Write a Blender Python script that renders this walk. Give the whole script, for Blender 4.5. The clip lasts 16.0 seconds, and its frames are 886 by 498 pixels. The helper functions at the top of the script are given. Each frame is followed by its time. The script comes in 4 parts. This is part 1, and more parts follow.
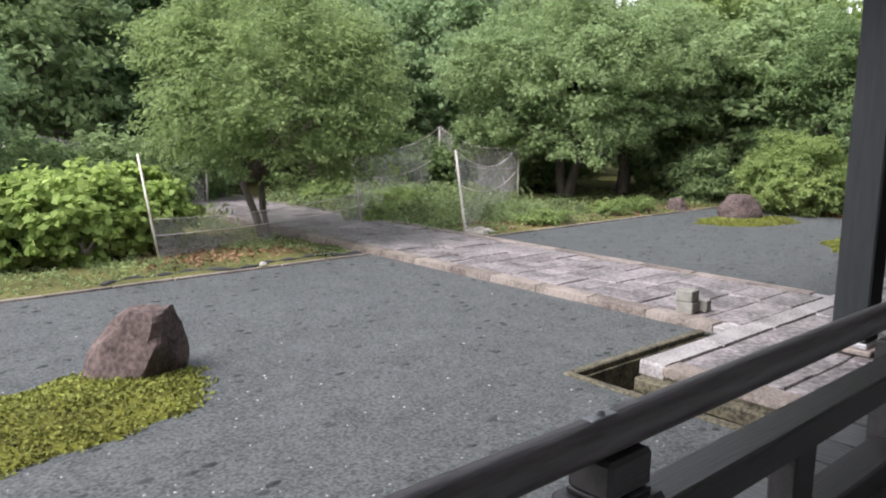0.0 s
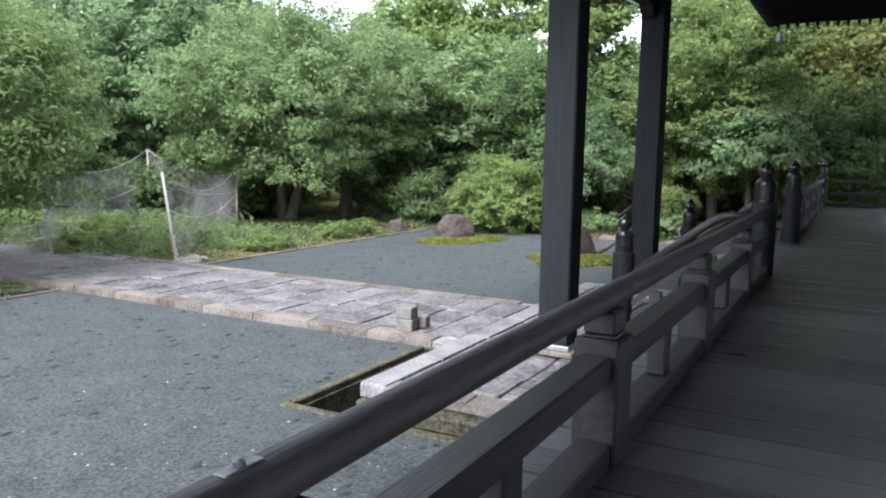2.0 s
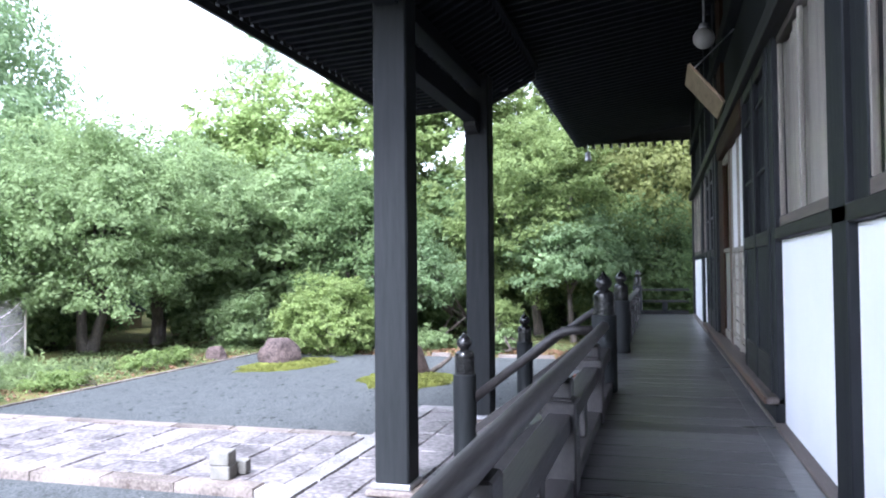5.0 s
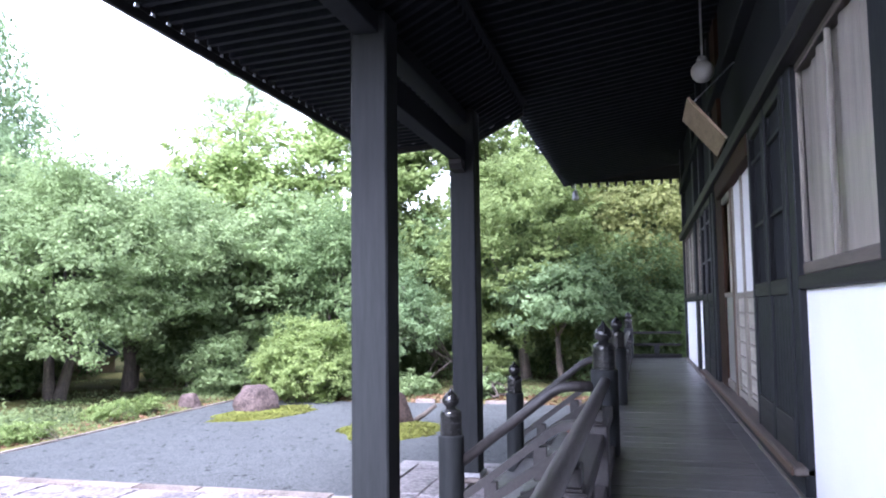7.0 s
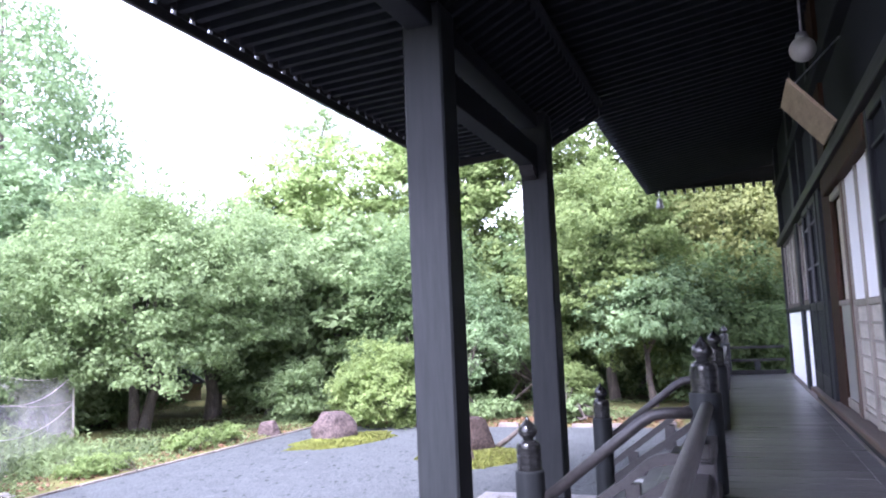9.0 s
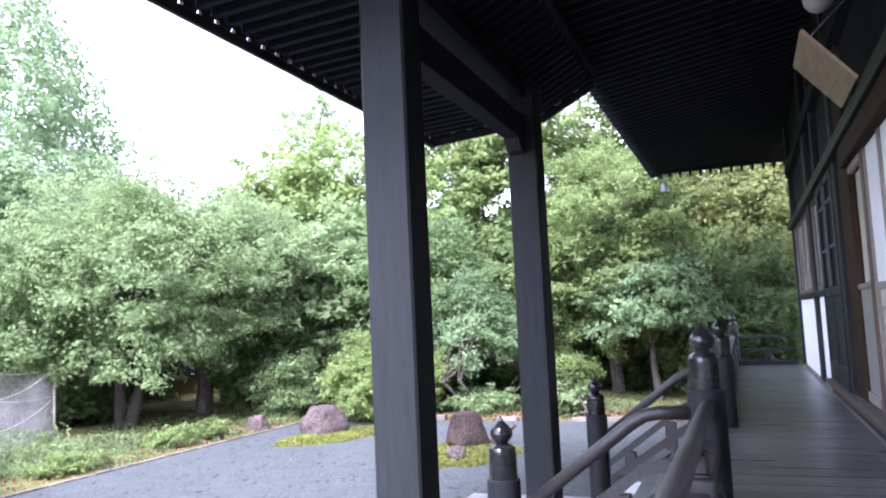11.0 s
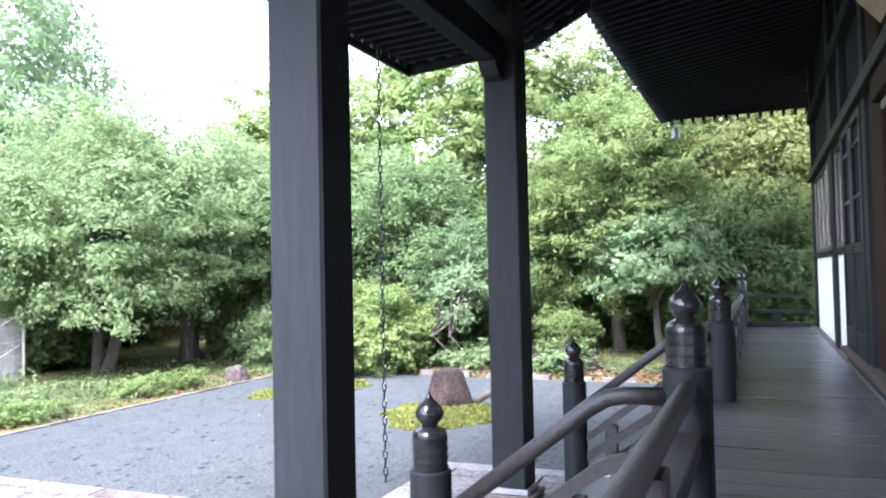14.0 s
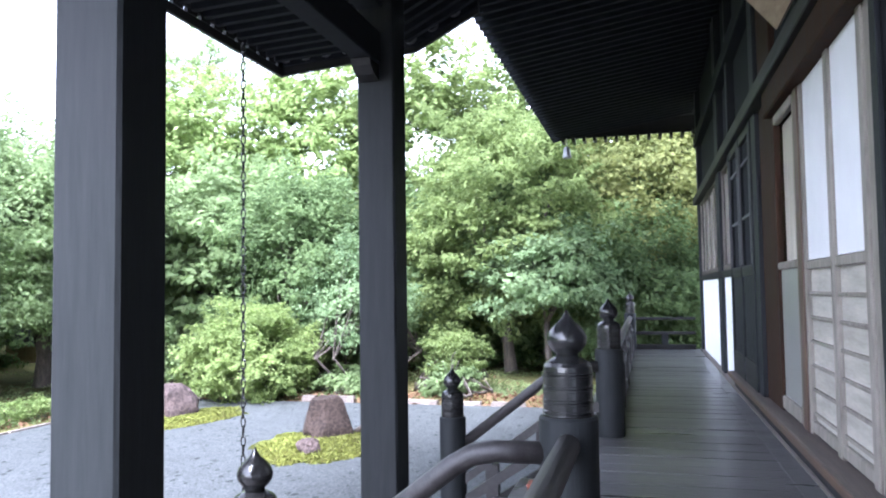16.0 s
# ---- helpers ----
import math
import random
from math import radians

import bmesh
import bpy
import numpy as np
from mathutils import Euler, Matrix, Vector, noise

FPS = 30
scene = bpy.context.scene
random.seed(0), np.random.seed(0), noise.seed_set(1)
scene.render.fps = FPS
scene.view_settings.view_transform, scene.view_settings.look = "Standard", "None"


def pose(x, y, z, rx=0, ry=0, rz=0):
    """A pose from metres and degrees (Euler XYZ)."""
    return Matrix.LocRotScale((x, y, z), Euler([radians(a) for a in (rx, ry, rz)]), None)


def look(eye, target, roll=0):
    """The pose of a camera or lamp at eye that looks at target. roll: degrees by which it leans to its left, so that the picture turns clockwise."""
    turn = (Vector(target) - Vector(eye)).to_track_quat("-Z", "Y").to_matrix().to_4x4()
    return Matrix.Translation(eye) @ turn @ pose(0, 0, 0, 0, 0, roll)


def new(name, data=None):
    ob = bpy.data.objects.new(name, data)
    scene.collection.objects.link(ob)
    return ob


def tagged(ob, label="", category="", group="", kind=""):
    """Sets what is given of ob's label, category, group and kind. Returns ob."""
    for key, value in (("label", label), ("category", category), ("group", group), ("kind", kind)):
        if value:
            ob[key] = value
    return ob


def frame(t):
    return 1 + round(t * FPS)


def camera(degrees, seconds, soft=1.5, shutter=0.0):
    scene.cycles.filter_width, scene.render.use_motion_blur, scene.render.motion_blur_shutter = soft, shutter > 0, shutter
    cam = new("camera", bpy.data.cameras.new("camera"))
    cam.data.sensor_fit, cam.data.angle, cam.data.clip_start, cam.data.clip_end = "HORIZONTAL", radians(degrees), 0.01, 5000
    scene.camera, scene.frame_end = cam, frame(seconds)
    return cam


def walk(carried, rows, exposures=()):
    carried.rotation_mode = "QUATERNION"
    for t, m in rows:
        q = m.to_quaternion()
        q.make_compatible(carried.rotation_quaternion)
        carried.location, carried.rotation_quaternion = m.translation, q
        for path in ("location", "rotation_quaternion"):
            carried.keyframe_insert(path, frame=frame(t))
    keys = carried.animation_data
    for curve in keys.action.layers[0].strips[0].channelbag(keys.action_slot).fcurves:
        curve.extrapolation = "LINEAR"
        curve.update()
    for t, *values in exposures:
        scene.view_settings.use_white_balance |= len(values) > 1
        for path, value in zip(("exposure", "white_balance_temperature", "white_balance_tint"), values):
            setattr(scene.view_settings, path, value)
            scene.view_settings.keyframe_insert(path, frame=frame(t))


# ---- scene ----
cam = camera(60.0, 16.0, soft=2.0)
PATH = [
    (0, (-1.18, -0.063, 1.329), (0.124, 1.416, 0.997), 0.6),
    (0.5, (-1.094, -0.002, 1.287), (0.397, 1.286, 0.947), 0.3),
    (1, (-0.945, 0.026, 1.239), (0.692, 1.123, 0.901), -0.5),
    (1.5, (-0.79, 0.051, 1.218), (0.934, 1.032, 0.96), 1.3),
    (2, (-0.717, 0.084, 1.185), (1.027, 1.03, 0.934), 1.0),
    (2.5, (-0.608, 0.162, 1.171), (1.248, 0.883, 0.982), 0.4),
    (3, (-0.524, 0.237, 1.174), (1.402, 0.769, 1.075), -0.0),
    (3.5, (-0.433, 0.302, 1.174), (1.521, 0.724, 1.126), 0.1),
    (4, (-0.354, 0.339, 1.169), (1.597, 0.776, 1.183), -0.2),
    (4.5, (-0.196, 0.371, 1.16), (1.738, 0.879, 1.203), -0.6),
    (4.7, (-0.12, 0.381, 1.165), (1.807, 0.914, 1.205), -0.6),
    (6.8, (0.555, 0.579, 1.299), (2.484, 1.082, 1.456), -0.6),
    (7, (0.623, 0.577, 1.286), (2.554, 1.077, 1.442), -0.7),
    (7.5, (0.832, 0.525, 1.302), (2.766, 1.01, 1.469), -2.3),
    (8, (1.034, 0.524, 1.285), (2.965, 1.003, 1.485), -3.0),
    (8.5, (1.269, 0.627, 1.258), (3.176, 1.198, 1.457), -0.9),
    (9, (1.366, 0.666, 1.276), (3.228, 1.365, 1.49), -2.3),
    (9.2, (1.414, 0.683, 1.27), (3.273, 1.399, 1.451), -3.0),
    (11.3, (2.385, 0.641, 1.238), (4.24, 1.363, 1.432), -2.6),
    (11.5, (2.446, 0.657, 1.243), (4.298, 1.386, 1.433), -2.8),
    (12, (2.681, 0.61, 1.23), (4.524, 1.382, 1.32), -1.8),
    (12.5, (2.838, 0.577, 1.222), (4.677, 1.362, 1.27), -2.6),
    (13, (3.077, 0.585, 1.207), (4.935, 1.322, 1.247), -2.6),
    (13.5, (3.341, 0.582, 1.237), (5.23, 1.237, 1.304), -1.8),
    (14, (3.564, 0.569, 1.225), (5.412, 1.332, 1.291), -1.2),
    (14.5, (3.837, 0.51, 1.229), (5.716, 1.194, 1.268), -0.6),
    (15, (4.052, 0.519, 1.233), (5.957, 1.124, 1.31), -1.0),
    (15.5, (4.277, 0.585, 1.259), (6.209, 1.09, 1.363), -1.1),
    (16, (4.4, 0.602, 1.252), (6.331, 1.113, 1.361), -0.8),
]
walk(cam, [(t, look(eye, target, roll)) for t, eye, target, roll in PATH],
     ((0, 1.90, 6400, 16), (1.5, 1.95, 6050, 10), (2.5, 2.25, 5750, 11), (3.5, 2.65, 5580, 13), (7, 3.12, 5460, 28), (9, 3.28, 5460, 33), (11.5, 3.10, 5540, 28), (12.5, 3.19, 5640, 24), (16, 3.44, 5480, 21)))

# ---- world, sun, exposure ----
world = bpy.data.worlds.new("overcast_sky")
scene.world = world
world.use_nodes = True
wn, wl = world.node_tree.nodes, world.node_tree.links
sky = wn.new("ShaderNodeTexSky")
sky.sky_type = "NISHITA"
sky.sun_disc = False
sky.sun_elevation = radians(52)
sky.sun_rotation = radians(-85)
pale = wn.new("ShaderNodeHueSaturation")
pale.inputs["Saturation"].default_value = 0.22
wl.new(sky.outputs[0], pale.inputs["Color"])
wl.new(pale.outputs[0], wn["Background"].inputs["Color"])
wn["Background"].inputs["Strength"].default_value = 0.15
sun = new("sun", bpy.data.lights.new("sun", "SUN"))
sun.data.energy, sun.data.angle, sun.data.color = 1.5, radians(25), (1.0, 0.985, 0.96)
sun.matrix_world = look((8 + 20 * math.sin(radians(-85)), 6 + 20 * math.cos(radians(-85)), 25.6), (8, 6, 0))


# ---- materials ----
def material(name, dark, light, scale=8.0, stretch=(1, 1, 1), rough=0.6, bump=0.2, fine=60.0, stain=0.35, metal=0.0,
             vary=0.0, spec=0.5, island=False, rough_spread=0.12, coarse=1.6):
    """Two colours mixed by a coarse and a fine noise at world size, with relief, and a shift for each piece."""
    m = bpy.data.materials.new(name)
    m.use_nodes = True
    n, l = m.node_tree.nodes, m.node_tree.links
    b = n["Principled BSDF"]
    pos = n.new("ShaderNodeNewGeometry")
    mp = n.new("ShaderNodeMapping")
    mp.inputs["Scale"].default_value = stretch
    l.new(pos.outputs["Position"], mp.inputs["Vector"])
    big, small = n.new("ShaderNodeTexNoise"), n.new("ShaderNodeTexNoise")
    big.inputs["Scale"].default_value, big.inputs["Detail"].default_value = scale, 6
    small.inputs["Scale"].default_value, small.inputs["Detail"].default_value = fine, 4
    for t in (big, small):
        l.new(mp.outputs[0], t.inputs["Vector"])
    mix = n.new("ShaderNodeMath")
    mix.operation = "MULTIPLY_ADD"
    l.new(big.outputs["Fac"], mix.inputs[0])
    mix.inputs[1].default_value = coarse
    sub = n.new("ShaderNodeMath")
    sub.operation = "MULTIPLY_ADD"
    l.new(small.outputs["Fac"], sub.inputs[0])
    sub.inputs[1].default_value, sub.inputs[2].default_value = stain * 2, 0.5 - coarse / 2 - stain
    l.new(sub.outputs[0], mix.inputs[2])
    last = mix.outputs[0]
    if vary:
        info = n.new("ShaderNodeNewGeometry" if island else "ShaderNodeObjectInfo")
        shift = n.new("ShaderNodeMath")
        shift.operation = "MULTIPLY_ADD"
        l.new(info.outputs["Random Per Island" if island else "Random"], shift.inputs[0])
        shift.inputs[1].default_value = vary
        off = n.new("ShaderNodeMath")
        off.operation = "SUBTRACT"
        l.new(last, off.inputs[0])
        off.inputs[1].default_value = vary / 2
        l.new(off.outputs[0], shift.inputs[2])
        last = shift.outputs[0]
    ramp = n.new("ShaderNodeMix")
    ramp.data_type = "RGBA"
    ramp.clamp_factor = True
    l.new(last, ramp.inputs["Factor"])
    ramp.inputs["A"].default_value = (*dark, 1)
    ramp.inputs["B"].default_value = (*light, 1)
    l.new(ramp.outputs["Result"], b.inputs["Base Color"])
    rr = n.new("ShaderNodeMapRange")
    rr.inputs["To Min"].default_value, rr.inputs["To Max"].default_value = rough - rough_spread, rough + rough_spread
    l.new(big.outputs["Fac"], rr.inputs["Value"])
    l.new(rr.outputs[0], b.inputs["Roughness"])
    b.inputs["Metallic"].default_value = metal
    b.inputs["Specular IOR Level"].default_value = spec
    if bump:
        bp = n.new("ShaderNodeBump")
        bp.inputs["Strength"].default_value, bp.inputs["Distance"].default_value = bump, 0.01
        l.new(small.outputs["Fac"], bp.inputs["Height"])
        l.new(bp.outputs[0], b.inputs["Normal"])
    return m


def leaf_material(name, dark, light, gloss=0.7, through_light=0.58):
    m = bpy.data.materials.new(name)
    m.use_nodes = True
    n, l = m.node_tree.nodes, m.node_tree.links
    b = n["Principled BSDF"]
    geo = n.new("ShaderNodeNewGeometry")
    tex = n.new("ShaderNodeTexNoise")
    tex.inputs["Scale"].default_value = 0.9
    l.new(geo.outputs["Position"], tex.inputs["Vector"])
    add = n.new("ShaderNodeMath")
    add.operation = "MULTIPLY_ADD"
    l.new(geo.outputs["Random Per Island"], add.inputs[0])
    add.inputs[1].default_value = 0.7
    s = n.new("ShaderNodeMath")
    s.operation = "MULTIPLY_ADD"
    l.new(tex.outputs["Fac"], s.inputs[0])
    s.inputs[1].default_value, s.inputs[2].default_value = 1.2, -0.45
    l.new(s.outputs[0], add.inputs[2])
    mix = n.new("ShaderNodeMix")
    mix.data_type = "RGBA"
    mix.clamp_factor = True
    l.new(add.outputs[0], mix.inputs["Factor"])
    mix.inputs["A"].default_value, mix.inputs["B"].default_value = (*dark, 1), (*light, 1)
    l.new(mix.outputs["Result"], b.inputs["Base Color"])
    b.inputs["Roughness"].default_value = gloss
    b.inputs["Specular IOR Level"].default_value = 0.18
    tr = n.new("ShaderNodeBsdfTranslucent")
    l.new(mix.outputs["Result"], tr.inputs["Color"])
    sh = n.new("ShaderNodeMixShader")
    sh.inputs[0].default_value = through_light
    l.new(b.outputs[0], sh.inputs[1])
    l.new(tr.outputs[0], sh.inputs[2])
    l.new(sh.outputs[0], n["Material Output"].inputs["Surface"])
    return m


def sheer(name, colour, cover, gloss=False):
    """Net or clear glass: a surface that is open for a part of its area."""
    m = bpy.data.materials.new(name)
    m.use_nodes = True
    n, l = m.node_tree.nodes, m.node_tree.links
    t = n.new("ShaderNodeBsdfTransparent")
    s = n.new("ShaderNodeBsdfGlossy" if gloss else "ShaderNodeBsdfDiffuse")
    s.inputs["Color"].default_value = (*colour, 1)
    s.inputs["Roughness"].default_value = 0.05 if gloss else 0.9
    mx = n.new("ShaderNodeMixShader")
    if gloss:
        mx.inputs[0].default_value = cover
    else:
        geo, tex, rng = n.new("ShaderNodeNewGeometry"), n.new("ShaderNodeTexNoise"), n.new("ShaderNodeMapRange")
        tex.inputs["Scale"].default_value = 1.4
        l.new(geo.outputs["Position"], tex.inputs["Vector"])
        l.new(tex.outputs["Fac"], rng.inputs["Value"])
        rng.inputs["From Min"].default_value, rng.inputs["From Max"].default_value = 0.3, 0.7
        rng.inputs["To Min"].default_value, rng.inputs["To Max"].default_value = cover * 0.5, cover * 1.5
        l.new(rng.outputs[0], mx.inputs[0])
    l.new(t.outputs[0], mx.inputs[1])
    l.new(s.outputs[0], mx.inputs[2])
    l.new(mx.outputs[0], n["Material Output"].inputs["Surface"])
    return m


WOOD_X = material("dark_wood_along_x", (0.008, 0.008, 0.0085), (0.024, 0.023, 0.022), 3, (0.6, 9, 9), 0.55, 0.25, 14, spec=0.3)
WALLWOOD = material("black_wall_timber", (0.0065, 0.0074, 0.009), (0.0185, 0.0202, 0.0232), 3, (6, 6, 0.5), 0.6, 0.2, 14, stain=0.35, spec=0.25)
WOOD_Y = material("dark_wood_along_y", (0.008, 0.008, 0.0085), (0.026, 0.025, 0.024), 3, (9, 0.6, 9), 0.6, 0.25, 14, spec=0.25)
WOOD_Z = material("dark_wood_upright", (0.009, 0.0105, 0.0115), (0.025, 0.028, 0.029), 3, (6, 6, 0.5), 0.62, 0.1, 14, stain=0.25, spec=0.25)
RAILWOOD = material("weathered_rail_wood", (0.011, 0.0098, 0.0096), (0.047, 0.0415, 0.04), 3, (0.5, 9, 9), 0.46, 0.2, 14, stain=0.5, spec=0.5)
RAILTOP = material("worn_round_rail", (0.026, 0.0228, 0.0222), (0.105, 0.093, 0.089), 3, (0.5, 6, 6), 0.52, 0.25, 14, stain=0.6)
DECK = material("worn_deck_board", (0.06, 0.0595, 0.061), (0.132, 0.13, 0.129), 1.2, (4, 0.7, 4), 0.34, 0.34, 9, stain=0.55, vary=0.8, coarse=1.2, spec=0.6, rough_spread=0.18)
BLACK = material("black_soffit_wood", (0.008, 0.0092, 0.0112), (0.021, 0.0232, 0.027), 4, (4, 1, 4), 0.85, 0.2, 20, spec=0.15)
BRONZE = material("black_bronze_cap", (0.03, 0.03, 0.03), (0.08, 0.08, 0.078), 12, rough=0.22, bump=0.03, metal=0.7)
PLASTER = material("white_plaster", (0.78, 0.79, 0.8), (0.87, 0.87, 0.87), 1.5, rough=0.85, bump=0.08, fine=25, stain=0.2)
BROWN = material("red_brown_wood", (0.035, 0.02, 0.013), (0.13, 0.074, 0.046), 3, (9, 9, 0.6), 0.55, 0.2, 14)
DARKBROWN = material("dark_brown_wood", (0.012, 0.008, 0.006), (0.05, 0.024, 0.014), 3, (6, 6, 0.6), 0.7, 0.2, 14, stain=0.5, spec=0.12)
GREYWOOD = material("bleached_door_wood", (0.12, 0.105, 0.086), (0.31, 0.277, 0.235), 3, (6, 6, 0.8), 0.65, 0.2, 14, vary=0.3)
SILLWOOD = material("worn_sill_wood", (0.045, 0.036, 0.031), (0.15, 0.124, 0.105), 3, (0.6, 9, 9), 0.6, 0.2, 14)
PAPER = material("white_paper", (0.7, 0.7, 0.7), (0.8, 0.8, 0.8), 3, rough=0.9, bump=0.03, stain=0.1)
CURTAIN = material("grey_beige_curtain", (0.36, 0.325, 0.268), (0.65, 0.6, 0.515), 2, (5, 1, 0.3), 0.9, 0.1, 18)
GLASS = sheer("window_glass", (0.9, 0.95, 1.0), 0.035, True)
GRAVEL = material("dark_grey_gravel", (0.025, 0.0278, 0.0282), (0.104, 0.1115, 0.11), 3, rough=0.85, bump=0.8, fine=38, stain=1.2, spec=0.25, coarse=0.7)
SOIL = material("grass_and_soil", (0.04, 0.045, 0.018), (0.17, 0.16, 0.06), 0.8, rough=0.95, bump=0.9, fine=18, stain=0.7, spec=0.1)
SLAB = material("weathered_paving_stone", (0.045, 0.038, 0.039), (0.265, 0.237, 0.235), 2.6, rough=0.52, bump=0.6, fine=16, stain=1.3, vary=0.3)
KERB = material("brown_grey_kerb_stone", (0.07, 0.053, 0.043), (0.25, 0.213, 0.185), 3, rough=0.75, bump=0.5, fine=30, vary=0.4, stain=0.9)
MOSSY = material("mossy_stone", (0.014, 0.014, 0.007), (0.135, 0.118, 0.075), 5, rough=0.9, bump=0.8, fine=26, stain=1.1)
MOSS = material("yellow_green_moss", (0.035, 0.03, 0.01), (0.16, 0.17, 0.03), 4, rough=0.95, bump=1.0, fine=28, stain=0.9, spec=0.1)
ROCK = material("purple_brown_rock", (0.033, 0.025, 0.023), (0.135, 0.1, 0.09), 4, rough=0.9, bump=0.9, fine=22, stain=0.9, spec=0.2)
CONCRETE = material("grey_concrete", (0.12, 0.115, 0.1), (0.26, 0.25, 0.22), 8, rough=0.9, bump=0.4, fine=60)
BARK = material("grey_brown_bark", (0.03, 0.025, 0.021), (0.15, 0.122, 0.098), 4, (5, 5, 1), 0.9, 0.9, 16)
POLE = material("pale_bamboo_pole", (0.4, 0.36, 0.3), (0.72, 0.67, 0.6), 4, (5, 5, 1), 0.7, 0.2, 16)
NET = sheer("grey_garden_net", (0.46, 0.44, 0.42), 0.3)
METAL = material("grey_metal", (0.3, 0.3, 0.31), (0.55, 0.55, 0.56), 20, rough=0.4, metal=0.8, bump=0.05)
# White glass greyed down: the shade under the eaves is in its colour.
GLOBE = material("shaded_milk_glass", (0.3, 0.29, 0.27), (0.42, 0.41, 0.38), 6, rough=0.35, bump=0)
BOARD = material("pale_signboard_wood", (0.2, 0.14, 0.085), (0.38, 0.29, 0.19), 3, (1, 6, 6), 0.7, 0.15, 12)
TILE = material("dark_roof_tile", (0.03, 0.03, 0.033), (0.09, 0.09, 0.095), 6, rough=0.45, bump=0.2)
LEAF_MID = leaf_material("camellia_leaf", (0.137, 0.194, 0.084), (0.352, 0.455, 0.212))
LEAF_DARK = leaf_material("dark_leaf", (0.082, 0.13, 0.052), (0.24, 0.33, 0.14))
LEAF_LIGHT = leaf_material("bright_leaf", (0.145, 0.212, 0.065), (0.375, 0.47, 0.18))
LEAF_GOLD = leaf_material("yellow_green_leaf", (0.111, 0.140, 0.047), (0.340, 0.365, 0.136))
LEAF_MAPLE = leaf_material("maple_leaf", (0.1, 0.15, 0.055), (0.31, 0.4, 0.16))
LEAF_HYDRANGEA = leaf_material("hydrangea_leaf", (0.18, 0.27, 0.065), (0.46, 0.57, 0.19))
LEAF_OLIVE = leaf_material("olive_green_leaf", (0.105, 0.15, 0.05), (0.29, 0.365, 0.135))
LEAF_LITTER = leaf_material("fallen_leaf", (0.11, 0.058, 0.032), (0.31, 0.18, 0.11), through_light=0.1)
LEAF_DULL = leaf_material("grey_green_leaf", (0.13, 0.2, 0.095), (0.33, 0.44, 0.225))


# ---- builders ----
def link(name, bm, mat, parent=None, label="", smooth=False):
    me = bpy.data.meshes.new(name)
    bm.normal_update()
    bm.to_mesh(me)
    bm.free()
    me.materials.append(mat)
    if smooth:
        me.polygons.foreach_set("use_smooth", [True] * len(me.polygons))
    ob = new(name, me)
    if parent:
        ob.parent = parent
    if label:
        ob["label"] = label
    return ob


def part(name, bm, mat, parent, label="", smooth=False):
    return link(name, bm, mat, parent, label, smooth)


def thing(name, m, label, category, group="", kind=""):
    ob = new(name)
    ob.empty_display_size = 0.1
    ob.matrix_world = m
    return tagged(ob, label, category, group, kind)


def box(bm, x0, x1, y0, y1, z0, z1, bevel=0.008):
    vs = [bm.verts.new(p) for p in ((x0, y0, z0), (x1, y0, z0), (x1, y1, z0), (x0, y1, z0), (x0, y0, z1), (x1, y0, z1), (x1, y1, z1), (x0, y1, z1))]
    fs = [bm.faces.new([vs[i] for i in q]) for q in ((3, 2, 1, 0), (4, 5, 6, 7), (0, 1, 5, 4), (1, 2, 6, 5), (2, 3, 7, 6), (3, 0, 4, 7))]
    if bevel:
        bmesh.ops.bevel(bm, geom=list({e for f in fs for e in f.edges}), offset=bevel, segments=1, affect="EDGES")
    return bm


def boxed(*a, **k):
    return box(bmesh.new(), *a, **k)


def tube(bm, pts, radii, seg=12, caps=True):
    """A round bar along points, with a radius at each."""
    rings = []
    for i, p in enumerate(pts):
        a, b = Vector(pts[max(i - 1, 0)]), Vector(pts[min(i + 1, len(pts) - 1)])
        d = (b - a).normalized()
        u = d.cross(Vector((0, 0, 1)) if abs(d.z) < 0.9 else Vector((1, 0, 0))).normalized()
        v = u.cross(d)
        rings.append([bm.verts.new(Vector(p) + radii[i] * (math.cos(t) * u + math.sin(t) * v)) for t in np.arange(seg) * 2 * math.pi / seg])
    for r, s in zip(rings, rings[1:]):
        for k in range(seg):
            bm.faces.new((r[k], r[(k + 1) % seg], s[(k + 1) % seg], s[k]))
    if caps:
        bm.faces.new(rings[0][::-1])
        bm.faces.new(rings[-1])
    return bm


def lathe(profile, seg=44):
    """A turned solid from (radius, height) pairs."""
    bm = bmesh.new()
    rings = [[bm.verts.new((r * math.cos(t), r * math.sin(t), z)) for t in np.arange(seg) * 2 * math.pi / seg] for r, z in profile]
    for r, s in zip(rings, rings[1:]):
        for k in range(seg):
            bm.faces.new((r[k], r[(k + 1) % seg], s[(k + 1) % seg], s[k]))
    bm.faces.new(rings[0][::-1])
    bm.faces.new(rings[-1])
    return bm


def bar(bm, pts, wide, high):
    """A flat timber along points in a plane x = const, wide in x and high in z."""
    rings = [[bm.verts.new((x + sx * wide / 2, y, z + sz * high / 2)) for sx, sz in ((-1, -1), (1, -1), (1, 1), (-1, 1))] for x, y, z in pts]
    for r, s in zip(rings, rings[1:]):
        for k in range(4):
            bm.faces.new((r[k], r[(k + 1) % 4], s[(k + 1) % 4], s[k]))
    bm.faces.new(rings[0][::-1])
    bm.faces.new(rings[-1])
    bmesh.ops.recalc_face_normals(bm, faces=bm.faces)
    return bm


ORIGIN = Matrix()
RAIL_Y, WALL_Y, GROUND, PAVE = 0.918, -0.485, -1.17, -1.07

# ---- ground, gravel, paving ----
HX0, HX1, HY0, HY1 = 4.62, 7.15, 1.15, 4.66     # the drain pit beside the stone platform


